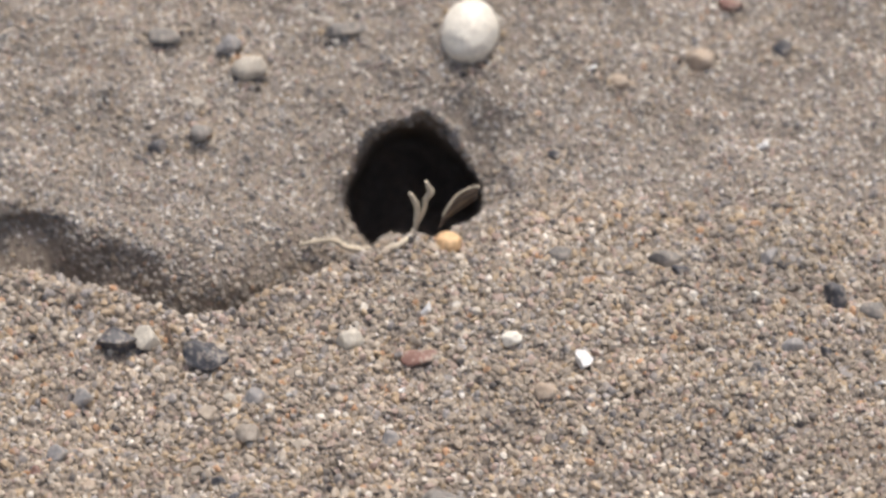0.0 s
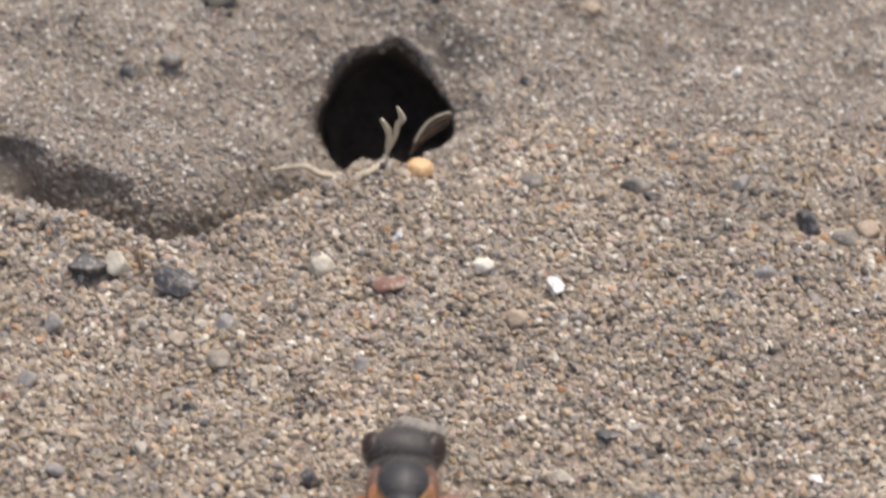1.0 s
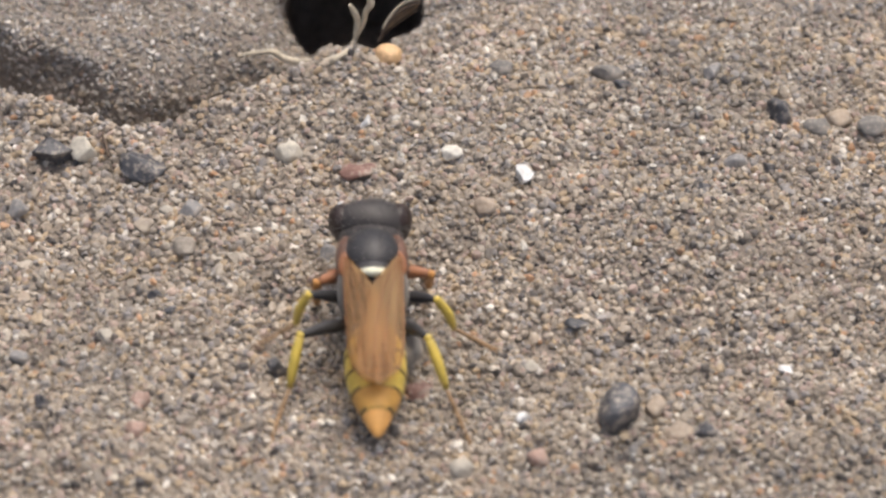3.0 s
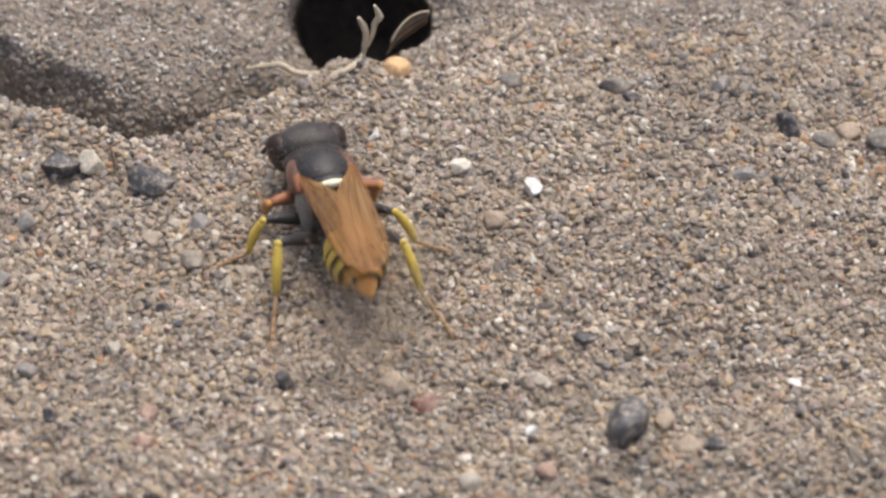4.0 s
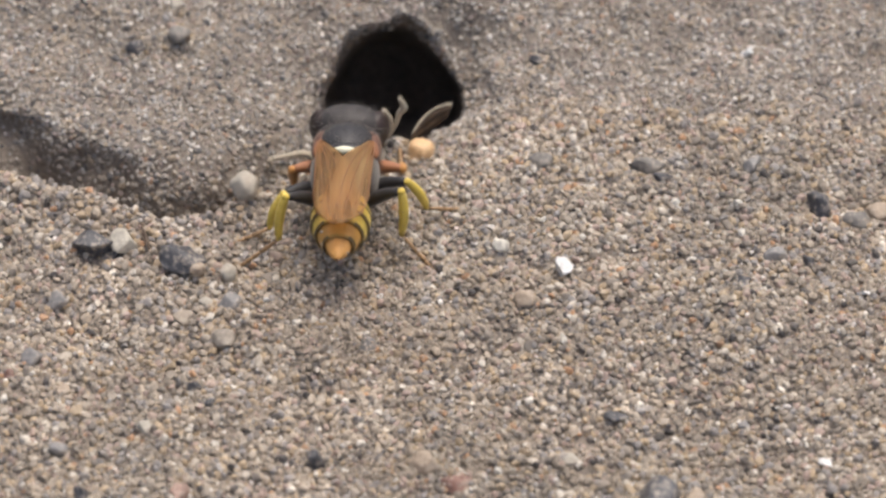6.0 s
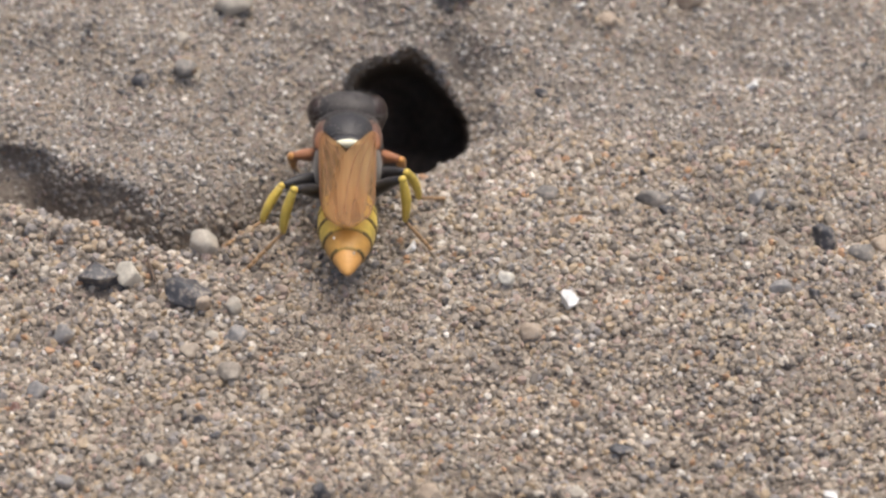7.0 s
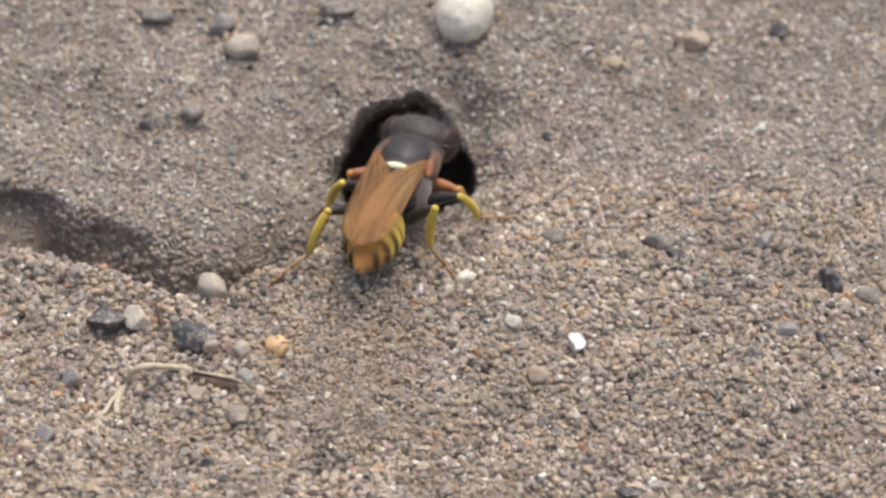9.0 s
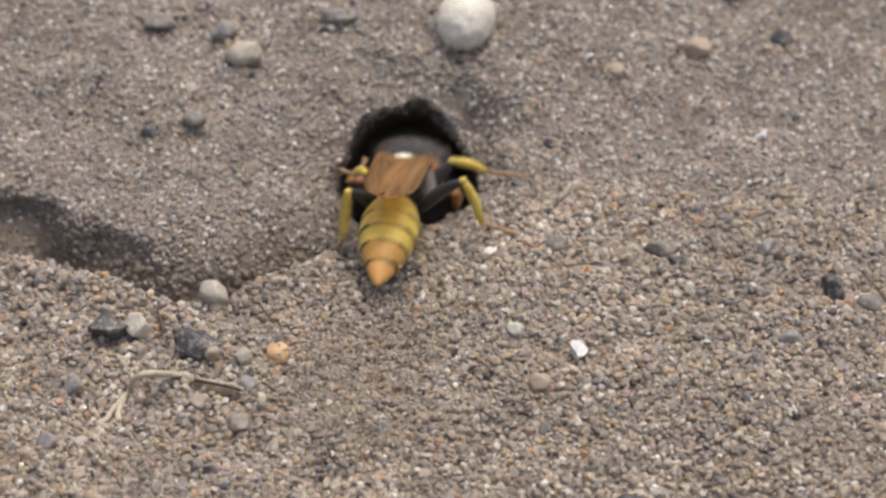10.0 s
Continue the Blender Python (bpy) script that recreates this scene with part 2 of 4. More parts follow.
PHI = (1 + 5 ** 0.5) / 2
ICO_V = np.array([(-1, PHI, 0), (1, PHI, 0), (-1, -PHI, 0), (1, -PHI, 0), (0, -1, PHI), (0, 1, PHI), (0, -1, -PHI), (0, 1, -PHI),
                  (PHI, 0, -1), (PHI, 0, 1), (-PHI, 0, -1), (-PHI, 0, 1)]) / math.hypot(1, PHI)
ICO_F = np.array([(0, 5, 1), (0, 1, 7), (0, 11, 5), (0, 7, 10), (0, 10, 11), (1, 5, 9), (1, 8, 7), (1, 9, 8), (2, 3, 4), (2, 6, 3),
                  (2, 4, 11), (2, 10, 6), (2, 11, 10), (3, 9, 4), (3, 6, 8), (3, 8, 9), (4, 9, 5), (4, 5, 11), (6, 7, 8), (6, 10, 7)])


def finer(verts, sides):
    """A solid with each triangle split in four, on the unit sphere."""
    out, mids, faces = list(map(tuple, verts)), {}, []

    def mid(a, b):
        key = (min(a, b), max(a, b))
        if key not in mids:
            m = np.array(out[a]) + np.array(out[b])
            mids[key] = len(out)
            out.append(tuple(m / np.linalg.norm(m)))
        return mids[key]
    for a, b, c in sides:
        ab, bc, ca = mid(a, b), mid(b, c), mid(c, a)
        faces += [(a, ab, ca), (b, bc, ab), (c, ca, bc), (ab, bc, ca)]
    return np.array(out), np.array(faces)


STONE_V, STONE_F = finer(ICO_V, ICO_F)



def grains(rng, x, y, size, sink, worn=False, keep_depth=4.0):
    """Angular sand grains of the given radii sitting in the sheet at (x, y): vertices and triangles."""
    px, py, pz, d = surface(x, y)
    ok = d < keep_depth
    px, py, pz, size, sink = px[ok], py[ok], pz[ok], size[ok], sink[ok]
    n = len(px)
    solid, sides, uneven = (STONE_V, STONE_F, 0.05) if worn else (ICO_V, ICO_F, 0.17)
    k = len(solid)
    v = np.repeat(solid[None], n, 0) * (1 + uneven * rng.standard_normal((n, k, 1)))
    if worn:
        for _ in range(7):
            a = rng.standard_normal((n, 1, 3))
            a /= np.linalg.norm(a, axis=2, keepdims=True)
            v = v - a * np.maximum(0, (v * a).sum(2, keepdims=True) - rng.uniform(0.55, 0.85, (n, 1, 1)))
        v = v * 1.15
    v = v * np.stack([rng.uniform(0.8, 1.35, n), rng.uniform(0.75, 1.15, n), rng.uniform(0.6, 1.0, n)], 1)[:, None]
    q = rng.standard_normal((n, 4))
    q /= np.linalg.norm(q, axis=1, keepdims=True)
    a, b, c, e = q.T
    rot = np.stack([1 - 2 * (c * c + e * e), 2 * (b * c - a * e), 2 * (b * e + a * c), 2 * (b * c + a * e), 1 - 2 * (b * b + e * e),
                    2 * (c * e - a * b), 2 * (b * e - a * c), 2 * (c * e + a * b), 1 - 2 * (b * b + c * c)], 1).reshape(n, 3, 3)
    v = np.einsum("nij,nkj->nki", rot, v) * size[:, None, None]
    v += np.stack([px, py, pz + size * sink], 1)[:, None]
    f = sides[None] + k * np.arange(n)[:, None, None]
    return v.reshape(-1, 3), f.reshape(-1, 3)


def loose(x, y):
    """How far the sand at (x, y) is loose, 0 to 1; the rest is packed."""
    d = y - np.interp(x, FURROW_X, FURROW_Y)
    d = np.where(x > -3, y - 1.0 - 0.75 * np.clip(x - 1, 0, 4.5), d)
    return 1 - smooth(-2.0, 0.8, d + 1.2 * lumps(x, y, 3.0, 8))


def build_sand(spots):
    """Loose and packed grains; more of them heaped round the pebbles."""
    rng = np.random.default_rng(4)

    def field(worn, count, x0, x1, y0, y1, r0, r1, sink, where):
        x, y = rng.uniform(x0, x1, count), rng.uniform(y0, y1, count)
        size = r0 * (r1 / r0) ** (rng.random(count) ** 1.8)
        ok = rng.random(count) < where(x, y)
        return grains(rng, x[ok], y[ok], size[ok], rng.uniform(*sink, ok.sum()), worn)

    specs = [
        ("coarse_sand_grains", "loose tan and grey sand grains with pale quartz", sand_material("loose_sand", (0.42, 0.368, 0.295), (0.79, 0.81, 0.82), 0.12),
         [(62000, -28, 29, -35, 22, 0.115, 0.27, (-0.3, 0.85), loose), (46000, -28, 29, -35, 22, 0.06, 0.12, (-0.1, 0.9), loose)]),
        ("gravel", "fine worn tan and grey gravel in the sand", sand_material("gravel", (0.40, 0.352, 0.285), (0.79, 0.81, 0.82), 0.25),
         [(1800, -28, 29, -6, 14, 0.2, 0.3, (-0.2, 0.4), loose), (3400, -28, 29, -35, -5, 0.18, 0.28, (-0.2, 0.5), loose)]),
        ("fine_sand_grains", "fine packed grey sand grains", sand_material("fine_sand", (0.345, 0.342, 0.33), (0.80, 0.81, 0.82), 0.36),
         [(72000, -28, 29, -8, 28, 0.075, 0.19, (-0.4, 0.5), lambda x, y: 1 - 0.75 * loose(x, y)),
          (7000, -28, 29, -8, 28, 0.13, 0.25, (-0.3, 0.4), lambda x, y: 1 - loose(x, y))]),
        ("quartz_sand_grains", "scattered pale glassy quartz sand grains", sand_material("quartz_sand", (0.82, 0.80, 0.76), (0.95, 0.95, 0.95), 0.75),
         [(13000, -28, 29, -35, 28, 0.06, 0.17, (0.1, 0.9), lambda x, y: 0.3 + 0.7 * (1 - loose(x, y)))]),
    ]
    for name, label, mat, fields in specs:
        vs, fs, base = [], [], 0
        for spec in fields:
            v, f = field(name == "gravel", *spec)
            vs.append(v)
            fs.append(f + base)
            base += len(v)
        if name == "coarse_sand_grains":
            for x, y, rx, ry in spots:
                n = int(14 + 26 * (rx + ry))
                a, k = rng.uniform(0, math.tau, n), rng.uniform(0.9, 1.25, n)
                v, f = grains(rng, x + rx * k * np.cos(a), y + ry * k * np.sin(a), rng.uniform(0.1, 0.24, n), rng.uniform(-0.1, 0.9, n))
                vs.append(v)
                fs.append(f + base)
                base += len(v)
        ob = new(name, mesh_of(name, np.concatenate(vs) * MM, np.concatenate(fs), [mat], False))
        tagged(ob, label, "sand", kind="stuff")


# ---- things ----
def part(name, bm, mats, parent=None, label=""):
    """One mesh object from a bmesh in millimetres, under a thing or a part."""
    me = bpy.data.meshes.new(name)
    bmesh.ops.scale(bm, vec=(MM, MM, MM), verts=bm.verts)
    for f in bm.faces:
        f.smooth = True
    bm.to_mesh(me)
    bm.free()
    for m in (mats if isinstance(mats, (list, tuple)) else [mats]):
        me.materials.append(m)
    ob = new(name, me)
    if parent:
        ob.parent = parent
    if label:
        tagged(ob, label)
    return ob


def blob(bm, c, r, turn=(0, 0, 0), seg=20, rings=12, rough=0.0, seed=0):
    m = pose(*c, *turn) @ Matrix.Diagonal((*r, 1))
    got = bmesh.ops.create_uvsphere(bm, u_segments=seg, v_segments=rings, radius=1)["verts"]
    for v in got:
        if rough:
            v.co *= 1 + rough * noise.noise(v.co * 1.7 + Vector((seed, 0, 0)))
        v.co = m @ v.co
    return got


def tube(bm, pts, radii, seg=8):
    """A rounded, tapering tube along points."""
    pts = [Vector(p) for p in pts]
    rings = []
    for i, p in enumerate(pts):
        d = (pts[min(i + 1, len(pts) - 1)] - pts[max(i - 1, 0)]).normalized()
        a = d.orthogonal().normalized() if not rings else (rings[-1][1] - d * rings[-1][1].dot(d)).normalized()
        b = d.cross(a)
        r = radii[i] if isinstance(radii, (list, tuple)) else radii
        rings.append(([bm.verts.new(p + (a * math.cos(k * math.tau / seg) + b * math.sin(k * math.tau / seg)) * r) for k in range(seg)], a))
    for (r0, _), (r1, _) in zip(rings, rings[1:]):
        for k in range(seg):
            bm.faces.new((r0[k], r0[(k + 1) % seg], r1[(k + 1) % seg], r1[k]))
    for (r, _), p, flip in ((rings[0], pts[0], True), (rings[-1], pts[-1], False)):
        c = bm.verts.new(p)
        for k in range(seg):
            bm.faces.new((c, r[(k + 1) % seg], r[k]) if flip else (c, r[k], r[(k + 1) % seg]))


def curve_points(ctrl, n=6):
    """A smooth line through control points."""
    c = [Vector(p) for p in ctrl]
    out = []
    for i in range(len(c) - 1):
        p0, p1, p2, p3 = c[max(i - 1, 0)], c[i], c[i + 1], c[min(i + 2, len(c) - 1)]
        for k in range(n):
            u = k / n
            out.append(0.5 * (2 * p1 + (p2 - p0) * u + (2 * p0 - 5 * p1 + 4 * p2 - p3) * u * u + (3 * p1 - p0 - 3 * p2 + p3) * u ** 3))
    return out + [c[-1]]


def ground_z(x, y):
    return float(height(np.float64(x), np.float64(y)))


# ---- pebbles ----
PEBBLE_SPOTS = []


def pebble_mesh(color, rx, ry, rz, seed, angular=0.16):
    bm = bmesh.new()
    bmesh.ops.create_icosphere(bm, subdivisions=4 if rx > 1 else 3, radius=1)
    rnd = random.Random(seed)
    cuts = [(Vector((rnd.gauss(0, 1), rnd.gauss(0, 1), rnd.gauss(0, 1))).normalized(), 1 - angular * rnd.uniform(0.6, 1.6)) for _ in range(14)]
    for v in bm.verts:
        n = v.co.normalized()
        for a, d in cuts:
            n = n - a * max(0.0, n.dot(a) - d)
        k = 1.06 + 0.4 * angular * noise.noise(n * 1.6 + Vector((seed * 0.37, seed * 0.11, 0))) + 0.06 * noise.noise(n * 5 + Vector((0, seed * 0.3, 0)))
        v.co = Vector((n.x * rx, n.y * ry, n.z * rz)) * k
    return part("pebble", bm, STONES[color])


def pebble(color, x, y, rx, ry, rz, seed, label, angular=None):
    smoothness = {"white": 0.03 if rx > 1 else 0.3, "chip": 0.5, "pale": 0.2, "dark": 0.38, "red": 0.35, "bluish": 0.3}.get(color, 0.25)
    PEBBLE_SPOTS.append((x, y, rx, ry))
    ob = pebble_mesh(color, rx, ry, rz, seed, smoothness if angular is None else angular)
    ob.matrix_basis = pose(x * MM, y * MM, (ground_z(x, y) + rz * 0.42 + 0.12) * MM, 0, 0, (seed * 37) % 30 - 15)
    return tagged(ob, label, "pebble", "pebbles in the sand")


pebble("white", 1.42, 13.64, 1.45, 1.80, 1.50, 810, "large smooth oval white quartz pebble half sunk in the sand")
pebble("pale", -10.30, 11.65, 0.97, 0.80, 0.66, 86, "rounded pale beige pebble half sunk in the sand")
pebble("bluish", -11.41, 12.97, 0.81, 0.70, 0.58, 180, "rounded blue-grey pebble half sunk in the sand")
pebble("grey", -14.99, 13.91, 1.05, 0.67, 0.56, 237, "half-buried dull grey pebble in packed sand")
# Grey stone added where a hollow lies; its dull colour stands for shade.
pebble("grey", -5.40, 14.08, 1.17, 0.61, 0.51, 182, "half-buried flat dull grey stone added for the shade of a hollow")
pebble("chip", 7.95, 12.24, 0.38, 0.40, 0.33, 800, "small bright white quartz chip half sunk in the sand")
pebble("chip", 16.90, 7.65, 0.53, 0.40, 0.33, 868, "small oval white quartz chip half sunk in the sand")
pebble("dark", -14.96, 6.67, 0.53, 0.49, 0.41, 581, "small dark slate pebble half sunk in the sand")
pebble("grey", -12.83, 7.43, 0.76, 0.67, 0.56, 40, "rounded dull grey pebble half sunk in the sand")
pebble("pale", -13.00, 9.36, 0.35, 0.40, 0.33, 94, "small pale beige pebble half sunk in the sand")
pebble("dark", 18.19, 14.08, 0.76, 0.55, 0.46, 332, "flat dark slate pebble half sunk in the sand")
pebble("red", 15.48, 17.33, 0.88, 0.55, 0.46, 433, "rough red-brown pebble half sunk in the sand")
pebble("tan", 13.78, 13.27, 0.91, 0.67, 0.56, 620, "rounded tan pebble half sunk in the sand")
pebble("dark", 5.86, 6.49, 0.44, 0.46, 0.38, 479, "small dark slate pebble half sunk in the sand")
pebble("tan", 9.44, 11.63, 0.53, 0.46, 0.38, 265, "small tan pebble half sunk in the sand")
pebble("dark", -16.56, -7.68, 1.82, 1.0, 0.92, 160, "flat angular dark slate pebble half sunk in the sand")
pebble("cream", -14.95, -7.75, 0.78, 0.80, 0.88, 691, "wedge-shaped pale cream pebble half sunk in the sand", 0.3)
pebble("dark", -12.36, -8.75, 1.52, 1.13, 0.94, 734, "blocky dark slate pebble half sunk in the sand")
pebble("dark", 20.15, -4.39, 0.82, 0.86, 0.71, 33, "angular dark slate pebble half sunk in the sand")
pebble("bluish", 16.85, -1.42, 0.62, 0.61, 0.51, 114, "rounded blue-grey pebble half sunk in the sand")
pebble("grey", 22.01, -5.31, 0.76, 0.61, 0.51, 452, "rounded dull grey pebble half sunk in the sand")
pebble("chip", 7.01, -9.85, 0.66, 0.84, 0.70, 391, "small triangular white quartz chip half sunk in the sand")
pebble("dark", 16.12, -10.28, 0.47, 0.40, 0.33, 887, "small dark slate pebble half sunk in the sand")
pebble("chip", 22.00, -10.88, 0.50, 0.37, 0.30, 516, "small white quartz chip half sunk in the sand")
pebble("dark", 19.43, -8.48, 0.50, 0.43, 0.36, 420, "small dark slate pebble half sunk in the sand")
pebble("slate", 11.46, -25.67, 0.97, 1.65, 1.37, 430, "large smooth egg-shaped dark grey pebble half sunk in the sand")
pebble("tan", 13.18, -25.19, 0.59, 0.67, 0.56, 666, "rounded tan pebble half sunk in the sand")
pebble("dark", 15.57, -27.02, 0.67, 0.64, 0.53, 586, "rounded dark slate pebble half sunk in the sand")
pebble("tan", 14.33, -26.73, 0.76, 0.67, 0.56, 173, "rounded tan pebble half sunk in the sand")
pebble("dark", 9.65, -19.48, 0.76, 0.52, 0.43, 737, "flat dark slate pebble half sunk in the sand")
pebble("chip", 6.70, -25.76, 0.50, 0.43, 0.36, 756, "small white quartz chip half sunk in the sand")
pebble("chip", 19.52, -22.40, 0.44, 0.46, 0.38, 955, "small white quartz chip half sunk in the sand")
pebble("dark", -4.97, -22.79, 0.64, 0.64, 0.53, 785, "rounded dark slate pebble half sunk in the sand")
pebble("dark", -11.02, -17.62, 0.47, 0.40, 0.33, 284, "small dark slate pebble half sunk in the sand")
pebble("dark", -10.24, -18.75, 0.38, 0.34, 0.28, 320, "small dark slate pebble half sunk in the sand")
pebble("pale", -10.70, -11.92, 0.38, 0.31, 0.25, 648, "small pale beige pebble half sunk in the sand")
pebble("chip", -7.72, -11.85, 0.41, 0.34, 0.28, 650, "small white quartz chip half sunk in the sand")
pebble("chip", -2.08, -11.07, 0.35, 0.34, 0.28, 695, "small white quartz chip half sunk in the sand")
pebble("chip", -0.85, -5.61, 0.41, 0.52, 0.43, 868, "small white quartz chip half sunk in the sand")
pebble("pink", 7.51, -28.32, 0.60, 0.57, 0.51, 937, "dull pinkish pebble half sunk in the sand")
pebble("dark", -16.26, -25.37, 0.64, 0.55, 0.46, 2, "rounded dark slate pebble half sunk in the sand")
pebble("pink", -11.67, -27.04, 0.64, 0.55, 0.46, 77, "rounded pinkish pebble half sunk in the sand")
pebble("bluish", 17.90, -8.03, 0.70, 0.46, 0.38, 972, "flat blue-grey pebble half sunk in the sand")
pebble("pale", 3.91, -29.16, 0.64, 0.61, 0.51, 298, "rounded pale beige pebble half sunk in the sand")
pebble("bluish", 15.82, -19.31, 0.44, 0.37, 0.30, 139, "small blue-grey pebble half sunk in the sand")
pebble("pale", 7.32, -22.32, 0.44, 0.40, 0.33, 314, "small pale beige pebble half sunk in the sand")
pebble("tan", 5.12, -11.98, 0.64, 0.61, 0.51, 44, "rounded tan pebble half sunk in the sand")
pebble("pale", -13.40, -20.85, 0.38, 0.46, 0.38, 890, "small pale beige pebble half sunk in the sand")
pebble("bluish", -17.49, -21.80, 0.64, 0.52, 0.43, 662, "rounded blue-grey pebble half sunk in the sand")
pebble("dark", 12.20, -2.61, 0.59, 0.52, 0.43, 584, "half-buried dark slate pebble in packed sand")
pebble("tan", 23.20, -4.75, 0.79, 0.61, 0.51, 471, "rounded tan pebble half sunk in the sand")
pebble("grey", 24.88, -5.38, 0.88, 0.61, 0.51, 190, "flat dull grey pebble half sunk in the sand")
pebble("grey", 6.01, -1.65, 0.82, 0.52, 0.43, 772, "half-buried dull grey pebble in packed sand")
pebble("red", 1.72, -24.00, 0.82, 0.67, 0.56, 474, "rounded red-brown pebble half sunk in the sand")
pebble("tan", 0.29, -23.21, 0.70, 0.67, 0.56, 31, "rounded tan pebble half sunk in the sand")
pebble("bluish", -2.71, -14.55, 0.53, 0.46, 0.38, 254, "small blue-grey pebble half sunk in the sand")
pebble("pink", -11.59, -25.00, 0.53, 0.61, 0.51, 374, "rounded pinkish pebble half sunk in the sand")
pebble("red", -20.30, -16.77, 0.32, 0.40, 0.33, 254, "small red-brown pebble half sunk in the sand")
pebble("tan", -17.54, -17.89, 0.41, 0.40, 0.33, 91, "small tan pebble half sunk in the sand")
pebble("bluish", -9.55, -11.89, 0.64, 0.55, 0.46, 608, "flat blue-grey pebble half sunk in the sand")
pebble("grey", 11.42, -1.29, 0.88, 0.61, 0.51, 520, "half-buried dull grey pebble in packed sand")
pebble("dun", -9.62, -14.40, 0.72, 0.66, 0.50, 930, "rough rounded dull brown pebble half sunk in the sand")
pebble("bluish", -18.07, -11.16, 0.73, 0.55, 0.46, 927, "rounded blue-grey pebble half sunk in the sand")
pebble("bluish", -19.23, -15.45, 0.59, 0.55, 0.46, 207, "rounded blue-grey pebble half sunk in the sand")
RED_STONE = pebble("red", -1.2, -9.14, 0.97, 0.62, 0.5, 71, "flat red-brown pebble half sunk in the sand")
TAN_STONE = pebble("cream", -4.7, -7.92, 0.8, 0.6, 0.6, 72, "flat cream stone chip lying on sand", 0.22)


def small_stones():
    """Worn stones of under a millimetre to over one, half sunk among the grains; more of them where the old heap lies."""
    rng = np.random.default_rng(12)
    mat = sand_material("small_stone", (0.38, 0.335, 0.275), (0.9, 0.9, 0.88), 0.4, True)
    shapes = []
    for k in range(14):
        ob = pebble_mesh("grey", 0.5, 0.42, 0.36, 900 + k, 0.35)
        ob.data.materials[0] = mat
        shapes.append(ob.data)
        bpy.data.objects.remove(ob)
    made = 0
    while made < 285:
        heap = made >= 165
        x, y = (rng.uniform(-24, -5), rng.uniform(-33, -7)) if heap else (rng.uniform(-24, 25), rng.uniform(-33, 8))
        size = rng.uniform(0.6, 1.0) * (1.35 if heap and rng.random() < 0.4 else 0.95)
        if rng.random() > float(loose(x, y)) or any(math.hypot(x - a, y - b) < max(c, d) + 0.5 * size for a, b, c, d in PEBBLE_SPOTS):
            continue
        ob = new("small_stone", shapes[made % 14])
        ob.matrix_basis = pose(x * MM, y * MM, (ground_z(x, y) + 0.02 * size) * MM, rng.uniform(-25, 25), rng.uniform(-25, 25), rng.uniform(0, 360)) @ Matrix.Scale(size, 4)
        tagged(ob, "small worn stone half sunk in loose sand", "stone", "small stones in the sand")
        PEBBLE_SPOTS.append((x, y, 0.45 * size, 0.45 * size))
        made += 1


build_sand(PEBBLE_SPOTS)
small_stones()


# ---- dry plant pieces at the mouth of the burrow ----
def dry_stem():
    """A pale curled stem with a forked end; its origin is the bend at the lip of the burrow."""
    o = Vector((-1.5, 0.2, 0.9))
    bm = bmesh.new()
    line = [(-7.5, 1.72, -1.23), (-6.46, 1.71, -0.98), (-5.66, 1.7, -0.94), (-4.99, 1.51, -1.24), (-3.94, 0.91, -0.9), (-2.75, -0.77, 0.73), (-1.93, -0.34, 0.9), (-1.5, 0.9, 0.49), (-1.35, 0.92, 1.26)]
    pts = curve_points(line)
    radii = [0.10 + 0.09 * math.sin(math.pi * i / len(pts)) + 0.08 * noise.noise(Vector((i * 0.7, 0, 0))) for i in range(len(pts))]
    tube(bm, [p - o for p in pts], radii, 8)
    stem = part("plant_fragment", bm, STRAW)
    for line, w in (([(-1.38, 1.0, 1.03), (-1.32, 1.0, 1.9), (-1.49, 1.0, 2.52), (-1.72, 1.0, 2.99)], (0.17, 0.16, 0.17, 0.09)),
                    ([(-1.29, 1.05, 0.99), (-1.0, 1.05, 1.77), (-0.88, 1.05, 2.55), (-0.64, 1.05, 3.02), (-0.9, 1.05, 3.8)], (0.12, 0.12, 0.15, 0.2, 0.07))):
        bm = bmesh.new()
        pts = curve_points(line, 4)
        tube(bm, [Vector(p) - o for p in pts], [float(np.interp(i / (len(pts) - 1), np.linspace(0, 1, len(w)), w)) for i in range(len(pts))], 8)
        part("fork", bm, STRAW, stem)
    stem.matrix_basis = Matrix.Translation(o * MM)
    return tagged(stem, "pale dry curled plant stem with a forked end", "plant debris", "dry plant pieces")


